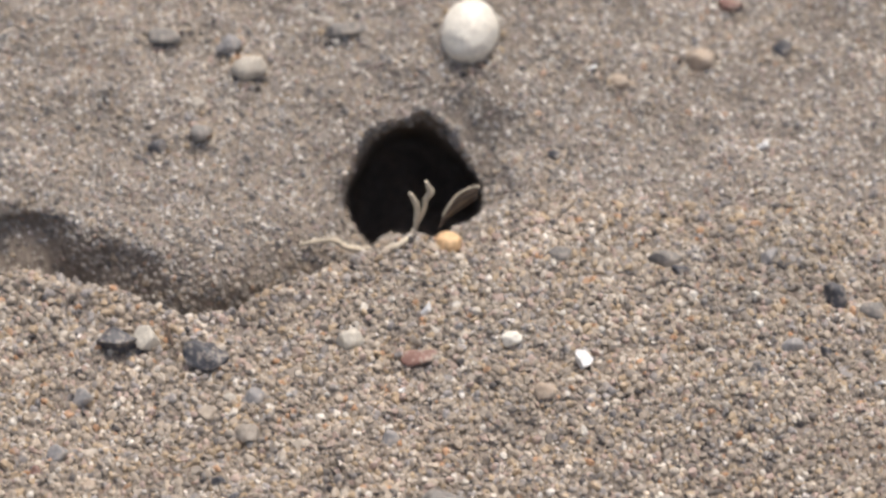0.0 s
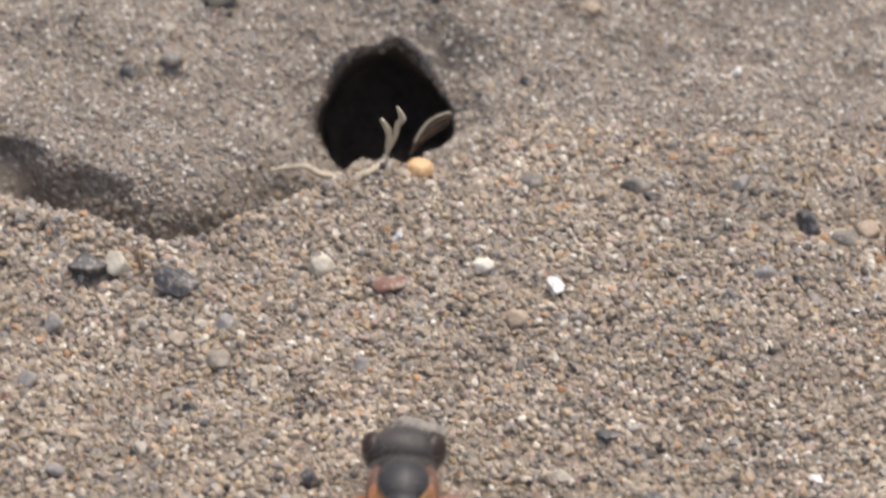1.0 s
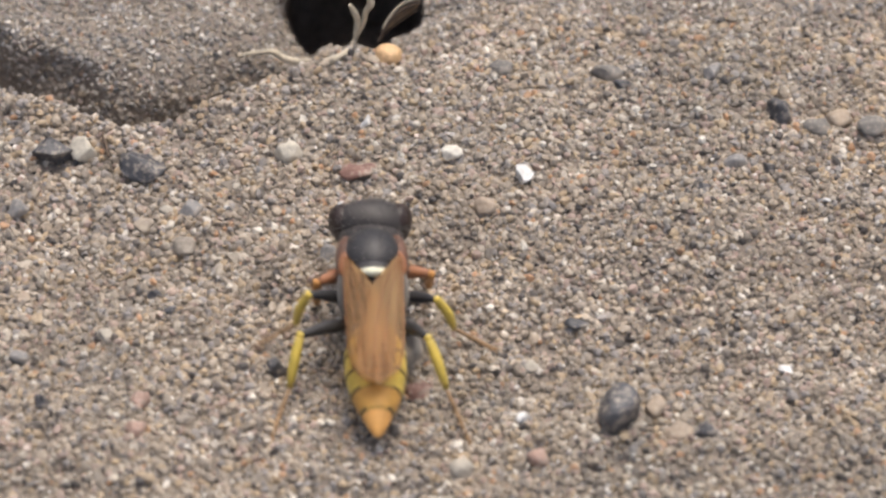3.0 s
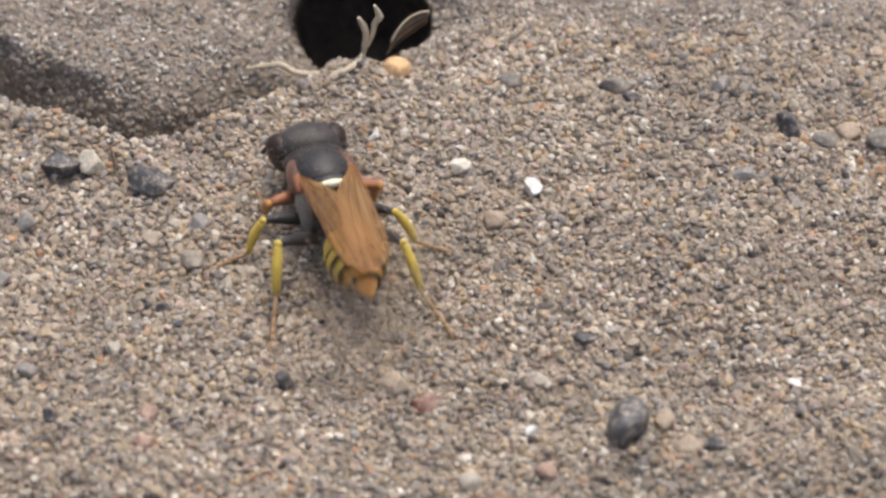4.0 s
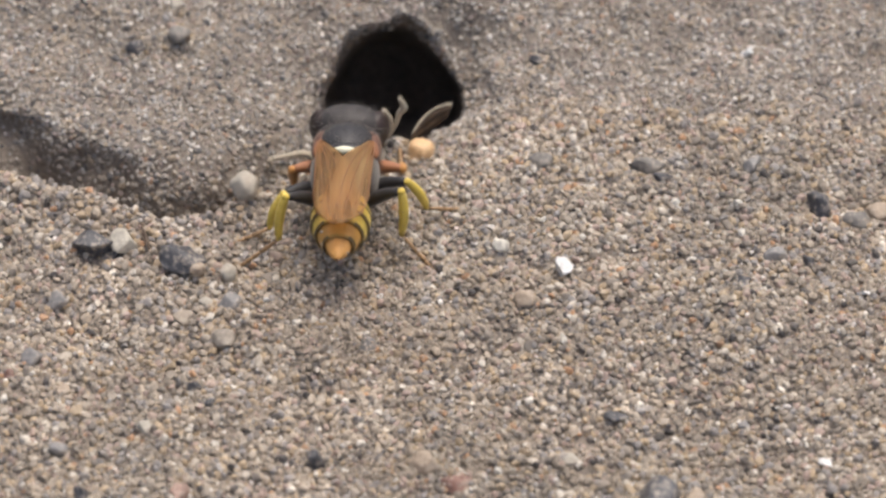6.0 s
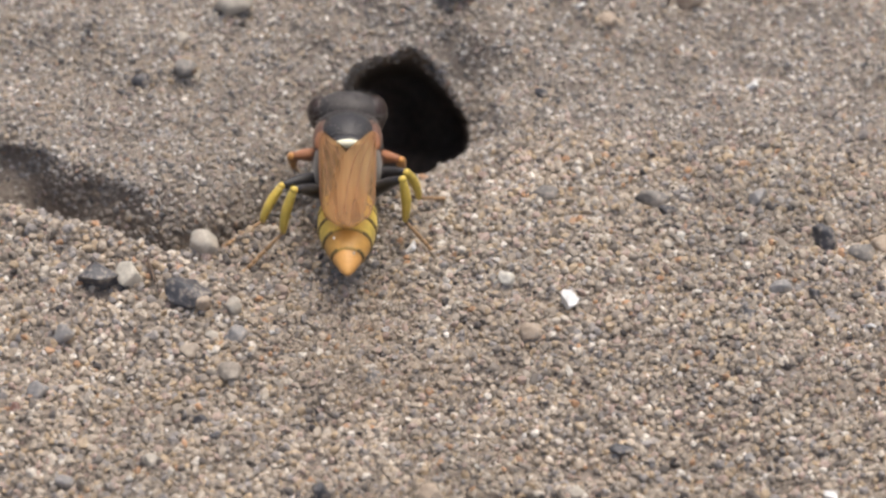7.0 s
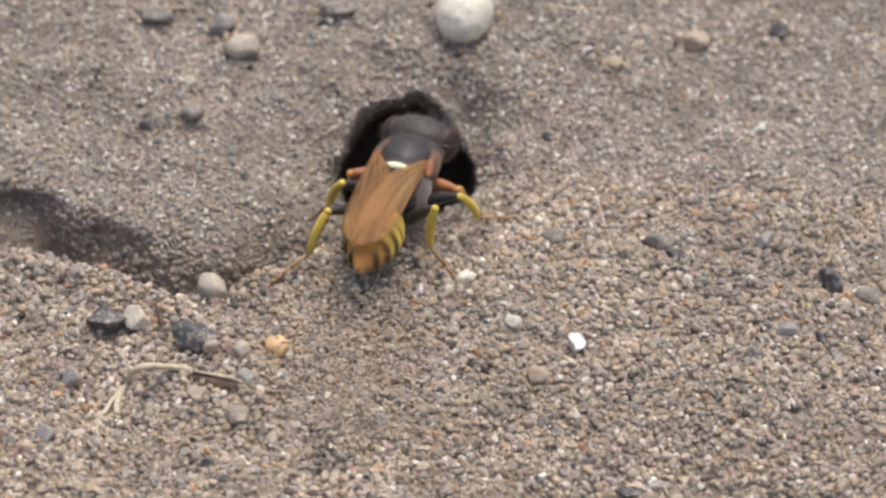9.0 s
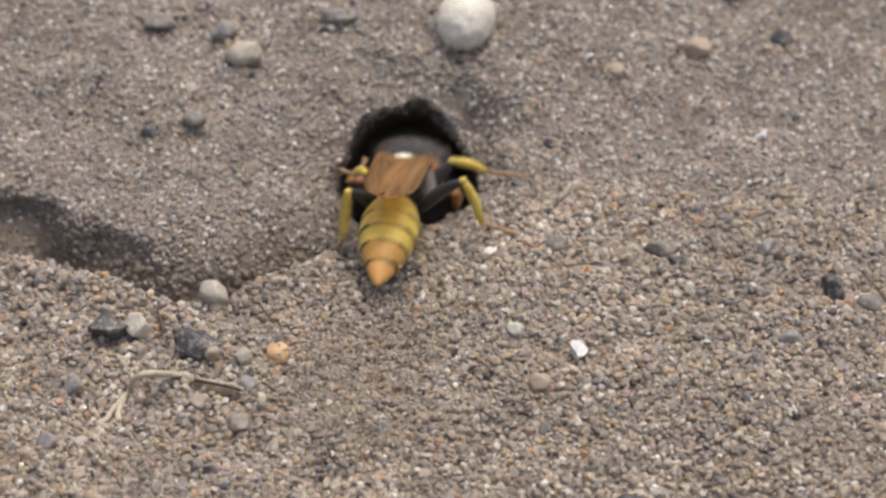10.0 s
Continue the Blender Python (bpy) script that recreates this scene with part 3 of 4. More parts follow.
def dry_leaf():
    """A curled strip of dead leaf with dark and pale edges; its origin is its lower end."""
    o = Vector((-0.4, 1.6, 0.4))
    bm = bmesh.new()
    mid = curve_points([(-0.12, 1.7, 0.25), (0.38, 2.0, 0.77), (1.06, 2.1, 1.39), (1.82, 2.1, 2.02)], 6)
    rows = []
    for i, p in enumerate(mid):
        u = i / (len(mid) - 1)
        w = 0.2 + 0.5 * math.sin(math.pi * min(1, 0.12 + u * 0.8))
        rows.append([p - o + Vector((0.25 * a * w, 0.5 * abs(a) * w, a * w)) for a in (-1, -0.5, 0, 0.5, 1)])
    grid = [[bm.verts.new(c) for c in r] for r in rows]
    for r0, r1 in zip(grid, grid[1:]):
        for a, b, c, d in zip(r0, r0[1:], r1[1:], r1):
            bm.faces.new((a, b, c, d))
    bmesh.ops.solidify(bm, geom=bm.faces[:], thickness=0.07)
    leaf = part("dead_leaf", bm, LEAF_TAN)
    for k, mat in ((0, STRAW_DARK), (3, STRAW_DARK), (4, STRAW)):
        bm = bmesh.new()
        tube(bm, [r[k] + Vector((0, -0.06, 0)) for r in rows], 0.07, 6)
        part("rib", bm, mat, leaf, "pale straw rib" if mat is STRAW else "dark dry rib")
    leaf.matrix_basis = Matrix.Translation(o * MM)
    return tagged(leaf, "curled strip of dead leaf with pale edges", "plant debris", "dry plant pieces")


def needle():
    bm = bmesh.new()
    a, b = Vector((-14.6, -5.0, 0.5)), Vector((-13.7, -8.3, 0.9))
    tube(bm, [a, (a + b) / 2 + Vector((0.1, 0, 0.1)), b], [0.05, 0.11, 0.08], 6)
    return tagged(part("dead_needle", bm, STRAW_DARK), "thin dark dead plant needle lying on stones", "plant debris")


STEM, LEAF = dry_stem(), dry_leaf()
needle()
ORANGE_PEBBLE = pebble("orange", 0.32, -0.32, 0.74, 0.62, 0.52, 5, "bright orange quartz pebble at the burrow's mouth", 0.15)
WHITE_CHIP = pebble("white", 3.44, -8.2, 0.58, 0.46, 0.40, 41, "small white quartz chip lying on loose sand", 0.2)
GREY_STONE = pebble("grey", 0.06, -20.35, 1.65, 1.45, 1.15, 77, "rounded grey-green pebble lying loose on sand", 0.2)
GREY_ROUND = pebble("pale", -4.0, 0.4, 0.78, 0.78, 0.66, 23, "rounded grey pebble dug out of the burrow", 0.15)
TAN_LUMP = pebble("pale", -9.68, -9.65, 0.5, 0.5, 0.42, 61, "small beige pebble on loose sand", 0.15)
TAN_LUMP_B = pebble("tan", -11.17, -9.68, 0.5, 0.42, 0.36, 62, "small tan pebble on loose sand", 0.15)
GLINT = pebble("white", 0.9, -2.2, 0.62, 0.46, 0.42, 19, "bright white quartz chip dug out of the burrow", 0.2)


# ---- the wasp: origin at the pale band on its back, +y forward, +z up ----
RING_CUTS, ABDOMEN_LENGTH = [0.0, 0.19, 0.36, 0.52, 0.67, 0.82, 1.0], 7.0


def build_wasp():
    wasp = new("digger_wasp")
    wasp.empty_display_size = 0.002
    tagged(wasp, "black and yellow digger wasp with amber wings digging in sand", "wasp")

    def body(name, mat, blobs, parent=wasp, label=""):
        bm = bmesh.new()
        for c, r, *turn in blobs:
            blob(bm, c, r, turn[0] if turn else (0, 0, 0), 24, 16, 0.03, len(blobs))
        return part(name, bm, mat, parent, label)

    thorax = body("thorax", BLACK, [((0, 1.0, -1.7), (1.62, 2.5, 1.45))], label="dull black thorax")
    body("scutum", BLACK, [((0, 1.75, -0.95), (1.42, 1.55, 0.98))], thorax, "smooth black back plate")
    body("collar", HEAD, [((0, 3.1, -1.4), (1.62, 0.85, 0.92))], thorax)
    body("rear_plate", BLACK, [((0, -1.0, -1.35), (1.3, 1.1, 1.0))], thorax)
    for s in (-1, 1):
        bm = bmesh.new()
        blob(bm, (1.35 * s, 0.1, -1.7), (0.4, 1.3, 1.0), (0, 0, 0), 24, 16, 0.03, 1)
        hair = random.Random(5 + s)
        for _ in range(150):
            y, z = hair.uniform(-1.2, 2.9), hair.uniform(-1.2, 0.7)
            p = Vector((s * 1.5 * math.sqrt(max(0.05, 1 - (y - 0.6) ** 2 / 8 - z * z / 2.2)), y, -1.6 + z))
            q = p + Vector((s * hair.uniform(0.2, 0.5), hair.uniform(-0.35, 0.1), hair.uniform(-0.1, 0.3)))
            tube(bm, [p - (q - p) * 0.3, q], [0.022, 0.008], 3)
        part("hair_patch", bm, GREYHAIR, thorax, "grey hairy side")
        body("shoulder", SHOULDER, [((1.3 * s, 1.9, -1.15), (0.48, 1.2, 0.62), (0, 0, 6 * s))], thorax, "dark rust-brown shoulder")
        body("wing_base", RUST, [((1.38 * s, 1.1, -0.75), (0.27, 0.75, 0.3), (0, 0, 10 * s))], thorax, "rust-brown wing base")
    # pale crescent
    bm = bmesh.new()
    arc = [(-0.78 + 1.56 * k / 12, 0.26 * ((k - 6) / 6) ** 2 - 0.02, -0.12 - 0.22 * ((k - 6) / 6) ** 2) for k in range(13)]
    tube(bm, arc, [0.06 + 0.17 * math.sin(math.pi * k / 12) for k in range(13)], 8)
    part("pale_band", bm, IVORY, thorax, "ivory white crescent band")
    body("scutellum", BLACK, [((0, 0.42, -0.42), (0.85, 0.5, 0.42))], thorax)

    head = body("head", HEAD, [((0, 4.2, -1.4), (1.9, 1.25, 1.2)), ((0, 4.8, -1.8), (1.5, 0.9, 1.05))], label="broad dull black head")
    for s in (-1, 1):
        body("eye", EYE_MAT, [((1.3 * s, 4.35, -1.6), (0.74, 1.0, 1.05), (0, 10 * s, -12 * s))], head, "dark brown compound eye")
        bm = bmesh.new()
        pts = curve_points([(0.45 * s, 5.1, -2.0), (0.8 * s, 5.7, -2.1), (1.4 * s, 6.1, -2.6), (1.8 * s, 6.3, -3.2)], 5)
        tube(bm, pts, [0.09 + 0.07 * math.sin(math.pi * (0.15 + 0.75 * i / (len(pts) - 1))) for i in range(len(pts))], 8)
        part("antenna", bm, BLACK, head, "short black club-shaped antenna")

    # short pale hair on head and thorax
    def fuzz(c, r, count, parent, seed):
        bm, rnd = bmesh.new(), random.Random(seed)
        for _ in range(count):
            n = Vector((rnd.gauss(0, 1), rnd.gauss(0, 1), abs(rnd.gauss(0, 0.8)))).normalized()
            p = Vector(c) + Vector((n.x * r[0], n.y * r[1], n.z * r[2]))
            q = p + (n + Vector((rnd.gauss(0, 0.4), rnd.gauss(0, 0.4) - 0.3, rnd.gauss(0, 0.3)))) * rnd.uniform(0.14, 0.32)
            tube(bm, [p, q], [0.016, 0.006], 3)
        part("hair", bm, GREYHAIR, parent, "short grey hair")

    fuzz((0, 4.2, -1.4), (1.88, 1.23, 1.18), 320, head, 1)
    fuzz((0, 3.1, -1.4), (1.6, 0.85, 0.92), 160, thorax, 2)
    fuzz((0, 1.75, -0.95), (1.42, 1.55, 0.98), 220, thorax, 3)

    # abdomen in overlapping rings
    base = Vector((0, -1.9, -1.75))
    abdomen = new("abdomen")
    abdomen.parent = wasp
    abdomen.location = base * MM

    def girth(u):
        return float(np.interp(u, [0, 0.06, 0.16, 0.32, 0.5, 0.68, 0.84, 0.95, 1.0], [0.4, 0.8, 1.22, 1.5, 1.48, 1.2, 0.74, 0.36, 0.08]))

    cuts, length, seg, rings_made = RING_CUTS, ABDOMEN_LENGTH, 28, []
    for k in range(6):
        bm = bmesh.new()
        rings = []
        steps = [0.0, 0.08, 0.22, 0.38, 0.5, 0.72, 0.92, 1.0, 1.07]
        for j, st in enumerate(steps):
            u = cuts[k] + (cuts[k + 1] - cuts[k]) * st
            g = girth(min(u, 1)) * (1.0 + 0.025 * min(st, 1) - (0.05 if j == 8 else 0))
            ring = []
            for a in range(seg):
                th = a * math.tau / seg
                ring.append(bm.verts.new((g * math.cos(th), -length * min(u, 1.0), 0.88 * g * math.sin(th) - 0.5 * u * u)))
            rings.append(ring)
        if k == 5:
            bm.faces.new(rings[-1])
        for j, (r0, r1) in enumerate(zip(rings, rings[1:])):
            for a in range(seg):
                f = bm.faces.new((r0[a], r0[(a + 1) % seg], r1[(a + 1) % seg], r1[a]))
                th = (a + 0.5) * math.tau / seg
                band = 2 if abs(math.cos(th)) > 0.55 else 1
                f.material_index = (1 if band == 2 else 2) if j >= 8 - band and k < 5 else 1 if math.sin(th) < -0.75 and k < 4 else 0
        rings_made.append(part("abdomen_ring", bm, [TIP if k == 5 else AMBER if k == 4 else YELLOW, BAND, BROWN], abdomen, "orange tip" if k == 5 else "yellow ring with a dark band"))

    # wings folded over the back
    wings = []
    for s in (-1, 1):
        bm = bmesh.new()
        n = 22

        def edge(u):
            outer = float(np.interp(u, [0, 0.12, 0.35, 0.7, 0.88, 1], [1.42, 1.48, 1.46, 1.42, 1.15, 0.2]))
            inner = float(np.interp(u, [0, 0.08, 0.16, 0.24, 0.36, 0.55, 0.8, 0.92, 1], [1.15, 0.8, 0.35, -0.05, -0.45, -0.8, -0.95, -0.65, 0.2]))
            return outer, inner

        def at(u, w):
            outer, inner = edge(u)
            x = inner + (outer - inner) * w
            return Vector((s * x, 1.0 - 7.9 * u, -0.02 + 0.03 * s + 0.16 * math.sin(2.2 * u) - 0.09 * x * x - 0.55 * u * u))

        grid = [[bm.verts.new(at(i / n, j / 8)) for j in range(9)] for i in range(n + 1)]
        for r0, r1 in zip(grid, grid[1:]):
            for a, b, c, d in zip(r0, r0[1:], r1[1:], r1):
                bm.faces.new((a, b, c, d))
        bmesh.ops.solidify(bm, geom=bm.faces[:], thickness=0.03)
        wing = part("wing", bm, WING, wasp, "translucent amber-brown folded wing")
        wings.append(wing)
        up = Vector((0, 0, 0.02))
        lines = [[at(u, w0 + (w1 - w0) * u) + up for u in np.linspace(0.01, end, 12)]
                 for w0, w1, end in ((0.97, 0.97, 0.98), (0.86, 0.74, 0.8), (0.66, 0.55, 0.88), (0.42, 0.36, 0.85))]
        for line in lines:
            bm = bmesh.new()
            r = 0.034
            tube(bm, line, [r * (1 - 0.5 * k / (len(line) - 1)) for k in range(len(line))], 6)
            part("vein", bm, VEIN, wing)

    # legs: root, lengths of thigh, shin and foot, all built along +y
    legs = []
    for kind, root, sizes, m_thigh, m_shin, fat in (
            ("front_leg", (0.9, 1.9, -2.5), (2.1, 1.8, 2.0), RUST, ORANGE, 0.85), ("middle_leg", (1.2, 0.3, -2.6), (2.7, 2.1, 2.3), BLACK, YELLOW, 0.8),
            ("hind_leg", (1.1, -1.3, -2.5), (3.3, 2.55, 2.9), BLACK, YELLOW, 0.82)):
        for s in (-1, 1):
            leg = new(kind)
            leg.parent = wasp
            leg.location = Vector((root[0] * s, root[1], root[2])) * MM
            thigh_l, shin_l, foot_l = sizes
            bm = bmesh.new()
            tube(bm, [(0, thigh_l * u, 0.16 * math.sin(math.pi * u)) for u in np.linspace(0, 1, 8)], [r * fat for r in (0.24, 0.36, 0.42, 0.43, 0.40, 0.34, 0.27, 0.22)], 10)
            thigh = part("thigh", bm, m_thigh, leg, "black thigh" if m_thigh is BLACK else "rust-brown thigh")
            bm = bmesh.new()
            tube(bm, [(0, shin_l * u, 0.13 * math.sin(math.pi * u)) for u in np.linspace(0, 1, 8)], [r * fat for r in (0.22, 0.28, 0.31, 0.32, 0.31, 0.28, 0.25, 0.18)], 10)
            blob(bm, (0, 0, 0), (0.26 * fat,) * 3, seg=10, rings=8)
            shin = part("shin", bm, m_shin, leg, "yellow shin" if m_shin is YELLOW else "orange shin")
            bm = bmesh.new()
            for j in range(5):
                y0, y1 = foot_l * (0.0, 0.42, 0.6, 0.74, 0.86)[j], foot_l * (0.42, 0.6, 0.74, 0.86, 1.0)[j]
                tube(bm, [(0, y0, 0), (0, (y0 + y1) / 2, 0), (0, y1 - 0.03, 0), (0, y1, 0)], [0.09, 0.10, 0.125, 0.08], 7)
                for h in (-1, 1):
                    tube(bm, [(0, y1 - 0.06, 0), (0.2 * h, y1 + 0.16, -0.03)], [0.03, 0.01], 4)
            for h in (-1, 1):
                tube(bm, [(0, foot_l, 0), (0.12 * h, foot_l + 0.12, 0.04), (0.16 * h, foot_l + 0.22, -0.08)], [0.06, 0.045, 0.02], 5)
            foot = part("foot", bm, FOOT, leg, "slender tan jointed foot")
            bm = bmesh.new()
            for j in range(10):
                y = shin_l * (0.15 + 0.085 * j)
                tube(bm, [(0, y, 0.1), (0.30 * (-1) ** j, y + 0.2, 0.2)], [0.035, 0.01], 4)
            spines = part("spines", bm, FOOT, leg, "short stiff spines")
            legs.append((kind, s, Vector((root[0] * s, root[1], root[2])), sizes, thigh, shin, foot, spines))
    return wasp, abdomen, rings_made, wings, legs


WASP, ABDOMEN, RINGS, WINGS, LEGS = build_wasp()

# seconds, place of the pale band, yaw, pitch (nose up), length of the abdomen drawn out or in, bend of the abdomen
WASP_ROWS = [
    (0.0, -1.2, -47.0, 4.9, -2.0, 8.0, 1.0, 0),
    (0.4, -1.0, -41.0, 4.9, -2.0, 8.0, 1.0, 0),
    (0.7, -1.2, -33.5, 4.9, 3.0, 8.0, 1.0, 0),
    (0.85, -1.25, -30.3, 4.9, 3.0, 8.0, 1.0, 0),
    (1, -0.55, -28.37, 4.50, -0.8, 8, 0.62, 1),
    (1.1, -0.13, -28.17, 4.50, -1.0, 8, 0.66, -1),
    (1.2, -0.36, -27.24, 4.50, -0.7, 8, 0.62, 1),
    (1.3, -0.54, -26.66, 4.50, 0.3, 8, 0.62, 1),
    (1.4, -0.58, -26.80, 4.50, 1.1, 8, 0.62, 1),
    (1.5, -0.41, -26.48, 4.50, 1.3, 8, 0.62, -1),
    (1.6, -0.09, -25.32, 4.50, 0.3, 8, 0.62, 1),
    (1.8, 0.73, -24.98, 4.50, -0.7, 8, 0.62, -3),
    (2, 0.93, -22.38, 4.50, -2.8, 7, 0.58, -3),
    (2.2, 0.89, -22.23, 4.50, -0.3, 10, 0.86, -1),
    (2.4, 0.68, -21.07, 4.50, -1.6, 7, 0.78, -5),
    (2.5, 0.30, -21.36, 4.50, 1.5, 5, 0.70, -3),
    (2.6, 0.02, -21.42, 4.50, 1.1, 6, 0.58, -5),
    (2.7, 0.06, -21.35, 4.50, 1.4, 9, 0.66, 1),
    (3, -0.40, -20.00, 4.50, 2.0, 5, 0.95, 0),
    (3.3, -1.30, -17.60, 4.50, 6.0, 2, 0.90, 0),
    (3.6, -2.30, -15.10, 4.50, 10.0, 0, 1.00, 0),
    (3.8, -2.89, -14.04, 4.50, 13.9, 1, 0.66, -3),
    (4, -2.86, -12.86, 4.50, 17.4, 0, 0.58, -5),
    (4.2, -3.55, -12.62, 4.50, 12.7, 0, 0.70, 1),
    (4.4, -3.07, -11.68, 4.50, 8.9, 0, 0.94, -1),
    (4.5, -3.13, -11.56, 4.50, 10.9, -3, 0.78, -1),
    (4.6, -3.43, -10.09, 4.50, 9.8, 0, 0.58, -5),
    (4.7, -3.12, -9.60, 4.50, 3.6, 3, 1.06, 1),
    (4.8, -3.52, -7.07, 4.50, -9.0, -9, 0.58, -5),
    (4.9, -3.43, -7.28, 4.50, -3.8, -4, 0.74, -1),
    (5, -3.84, -7.00, 4.50, -3.6, 0, 0.58, -5),
    (5.1, -3.78, -4.34, 4.50, -14.7, -9, 0.58, -5),
    (5.2, -3.76, -5.15, 4.50, -7.2, -3, 0.58, -1),
    (5.3, -3.44, -5.45, 4.50, -8.0, -2, 0.58, -5),
    (5.4, -3.53, -4.95, 4.50, -6.5, -2, 0.58, -5),
    (5.5, -4.04, -4.41, 4.50, -1.2, -9, 0.58, -5),
    (5.6, -3.96, -4.51, 4.50, -1.8, -9, 0.58, -5),
    (5.7, -3.78, -5.41, 4.50, -2.5, -3, 0.58, -3),
    (6, -3.90, -4.60, 4.50, -2.0, -10, 0.70, -3),
    (6.25, -4.10, -3.60, 4.50, 0.0, -4, 0.90, 0),
    (6.5, -4.40, -2.00, 4.50, 1.0, -10, 0.75, -3),
    (6.8, -4.57, -0.39, 4.50, 0.9, -9, 0.58, -5),
    (6.9, -4.26, -1.87, 4.50, 1.6, -5, 0.58, -5),
    (7, -4.12, -1.58, 4.50, 0.9, -5, 0.90, -1),
    (7.2, -4.07, -0.91, 4.50, 4.1, -9, 0.58, -5),
    (7.4, -3.76, -0.97, 4.50, -0.4, -5, 0.82, -5),
    (7.5, -3.71, -1.28, 4.50, 0.3, -9, 0.56, -18),
    (7.6, -3.42, -1.97, 4.50, -10.0, -9, 0.58, -5),
    (7.8, -3.53, -1.49, 4.50, -2.7, -9, 0.58, -5),
    (8, -2.62, -0.75, 4.50, -15, -8, 0.82, -2),
    (8.2, -2.50, -0.40, 4.50, -13.7, -9, 0.58, -5),
    (8.4, -1.76, 0.06, 4.50, -18.0, -9, 0.58, -5),
    (8.5, -2.10, 0.39, 4.50, -13.7, -9, 0.82, -1),
    (8.7, -2.21, 0.83, 4.50, -12.7, -9, 0.58, -3),
    (9, -2.02, 0.02, 4.50, -16.2, -4, 0.58, -3),
    (9.2, -2.01, -0.21, 4.50, -11.6, -2, 0.62, -3),
    (9.5, -1.72, 0.69, 4.40, -9.9, -3, 0.98, -5),
    (9.7, -1.04, 2.13, 4.20, -5.0, -9, 0.70, -1),
    (9.9, -1.20, 3.0, 3.9, -7, -19, 0.90, 14),
    (10, -1.75, 2.65, 3.30, -8, -26, 0.90, 24),
]

# seconds, bearing and rise of the thigh, place of the foot beside the body
LEG_ROWS = {
    ('middle_leg', -1): [(2, -34, 40, 4.7, -0.8), (2.5, -31, 42, 4.8, -0.8), (4, -11, 24, 5.6, -0.3), (4.5, -24, 35, 4.9, -0.1), (5, -52, 21, 4.6, -3.4), (5.5, -52, 17, 4.7, -2.5), (7, -35, 14, 5.9, -3.4), (7.5, -30, 11, 5.6, -2.8), (8, -60, 48, 4.7, 1.9), (8.5, -55, 28, 5, 0.5), (9, -51, 40, 5.4, -0.1), (9.5, -47, 42, 5.5, -0.2), (10, -72, 45, 4.4, 3.3)],
    ('hind_leg', -1): [(2, -52, 29, 4.3, -7), (2.5, -50, 19, 4.9, -8.3), (4, -29, 31, 5, -6.3), (4.5, -33, 54, 4.4, -4.7), (5, -57, 41, 4.8, -6.9), (5.5, -53, 29, 4.9, -3.9), (7, -53, 37, 5.1, -5.2), (7.5, -49, 35, 5, -4.7), (8, -56, 36, 4.8, -4.5), (8.5, -51, 21, 4.9, -5.9), (9, -61, 30, 4.6, -6.4), (9.5, -56, 44, 3.9, -5.1), (10, -67, 25, 3.2, -4.9)],
    ('middle_leg', 1): [(2, -22, 38, 5.7, -0.3), (2.5, -19, 36, 6.1, 0.1), (4, -50, 26, 5.1, -2.6), (4.5, -18, 52, 5.6, -0.5), (5, -21, 26, 6.7, -0.4), (5.5, -29, 28, 6, -0.8), (7, -38, 32, 5, -0), (7.5, -19, 34, 4.8, 0.9), (8, 6, 28, 5.5, 0.8), (8.5, -13, 21, 6.2, 1.2), (9, -10, 32, 5.7, 2), (9.5, -7, 41, 5.6, 0.4), (10, 14, 62, 7.1, 2.4)],
    ('hind_leg', 1): [(2, -45, 45, 4.3, -5.4), (2.5, -52, 35, 4.8, -6.7), (4, -64, 24, 3.8, -7.8), (4.5, -63, 30, 4, -7.1), (5, -44, 37, 6.1, -7.7), (5.5, -44, 34, 4.3, -4.6), (7, -45, 44, 4.3, -4.1), (7.5, -52, 46, 4.5, -3.9), (8, -39, 51, 4.3, -3.4), (8.5, -41, 45, 3.9, -3.9), (9, -40, 46, 4, -3.2), (9.5, -56, 34, 3.4, -3.9), (10, -25, 40, 6.2, -2.6)],
    ("front_leg", -1): [(0, -22, 14, 2.6, 3.2), (10, -22, 14, 2.6, 3.2)],
    ("front_leg", 1): [(0, -22, 14, 2.6, 3.2), (10, -22, 14, 2.6, 3.2)],
}

# ---- sand thrown back by the wasp ----
THROWN = sand_material("thrown_sand", (0.50, 0.435, 0.35), (0.95, 0.95, 0.95), 0.7)


def sand_puff(seed, count, spread):
    rng = np.random.default_rng(seed)
    vs, fs = [], []
    for k in range(count):
        v = ICO_V * (1 + 0.25 * rng.standard_normal((12, 1))) * rng.uniform(0.03, 0.09) + rng.standard_normal(3) * spread * np.array((1, 1.2, 0.35))
        vs.append(v)
        fs.append(ICO_F + 12 * k)
    ob = new("thrown_sand", mesh_of("thrown_sand", np.concatenate(vs) * MM, np.concatenate(fs), [THROWN], False))
    return tagged(ob, "loose sand grains kicked back by the wasp", "sand", "thrown sand", "stuff")


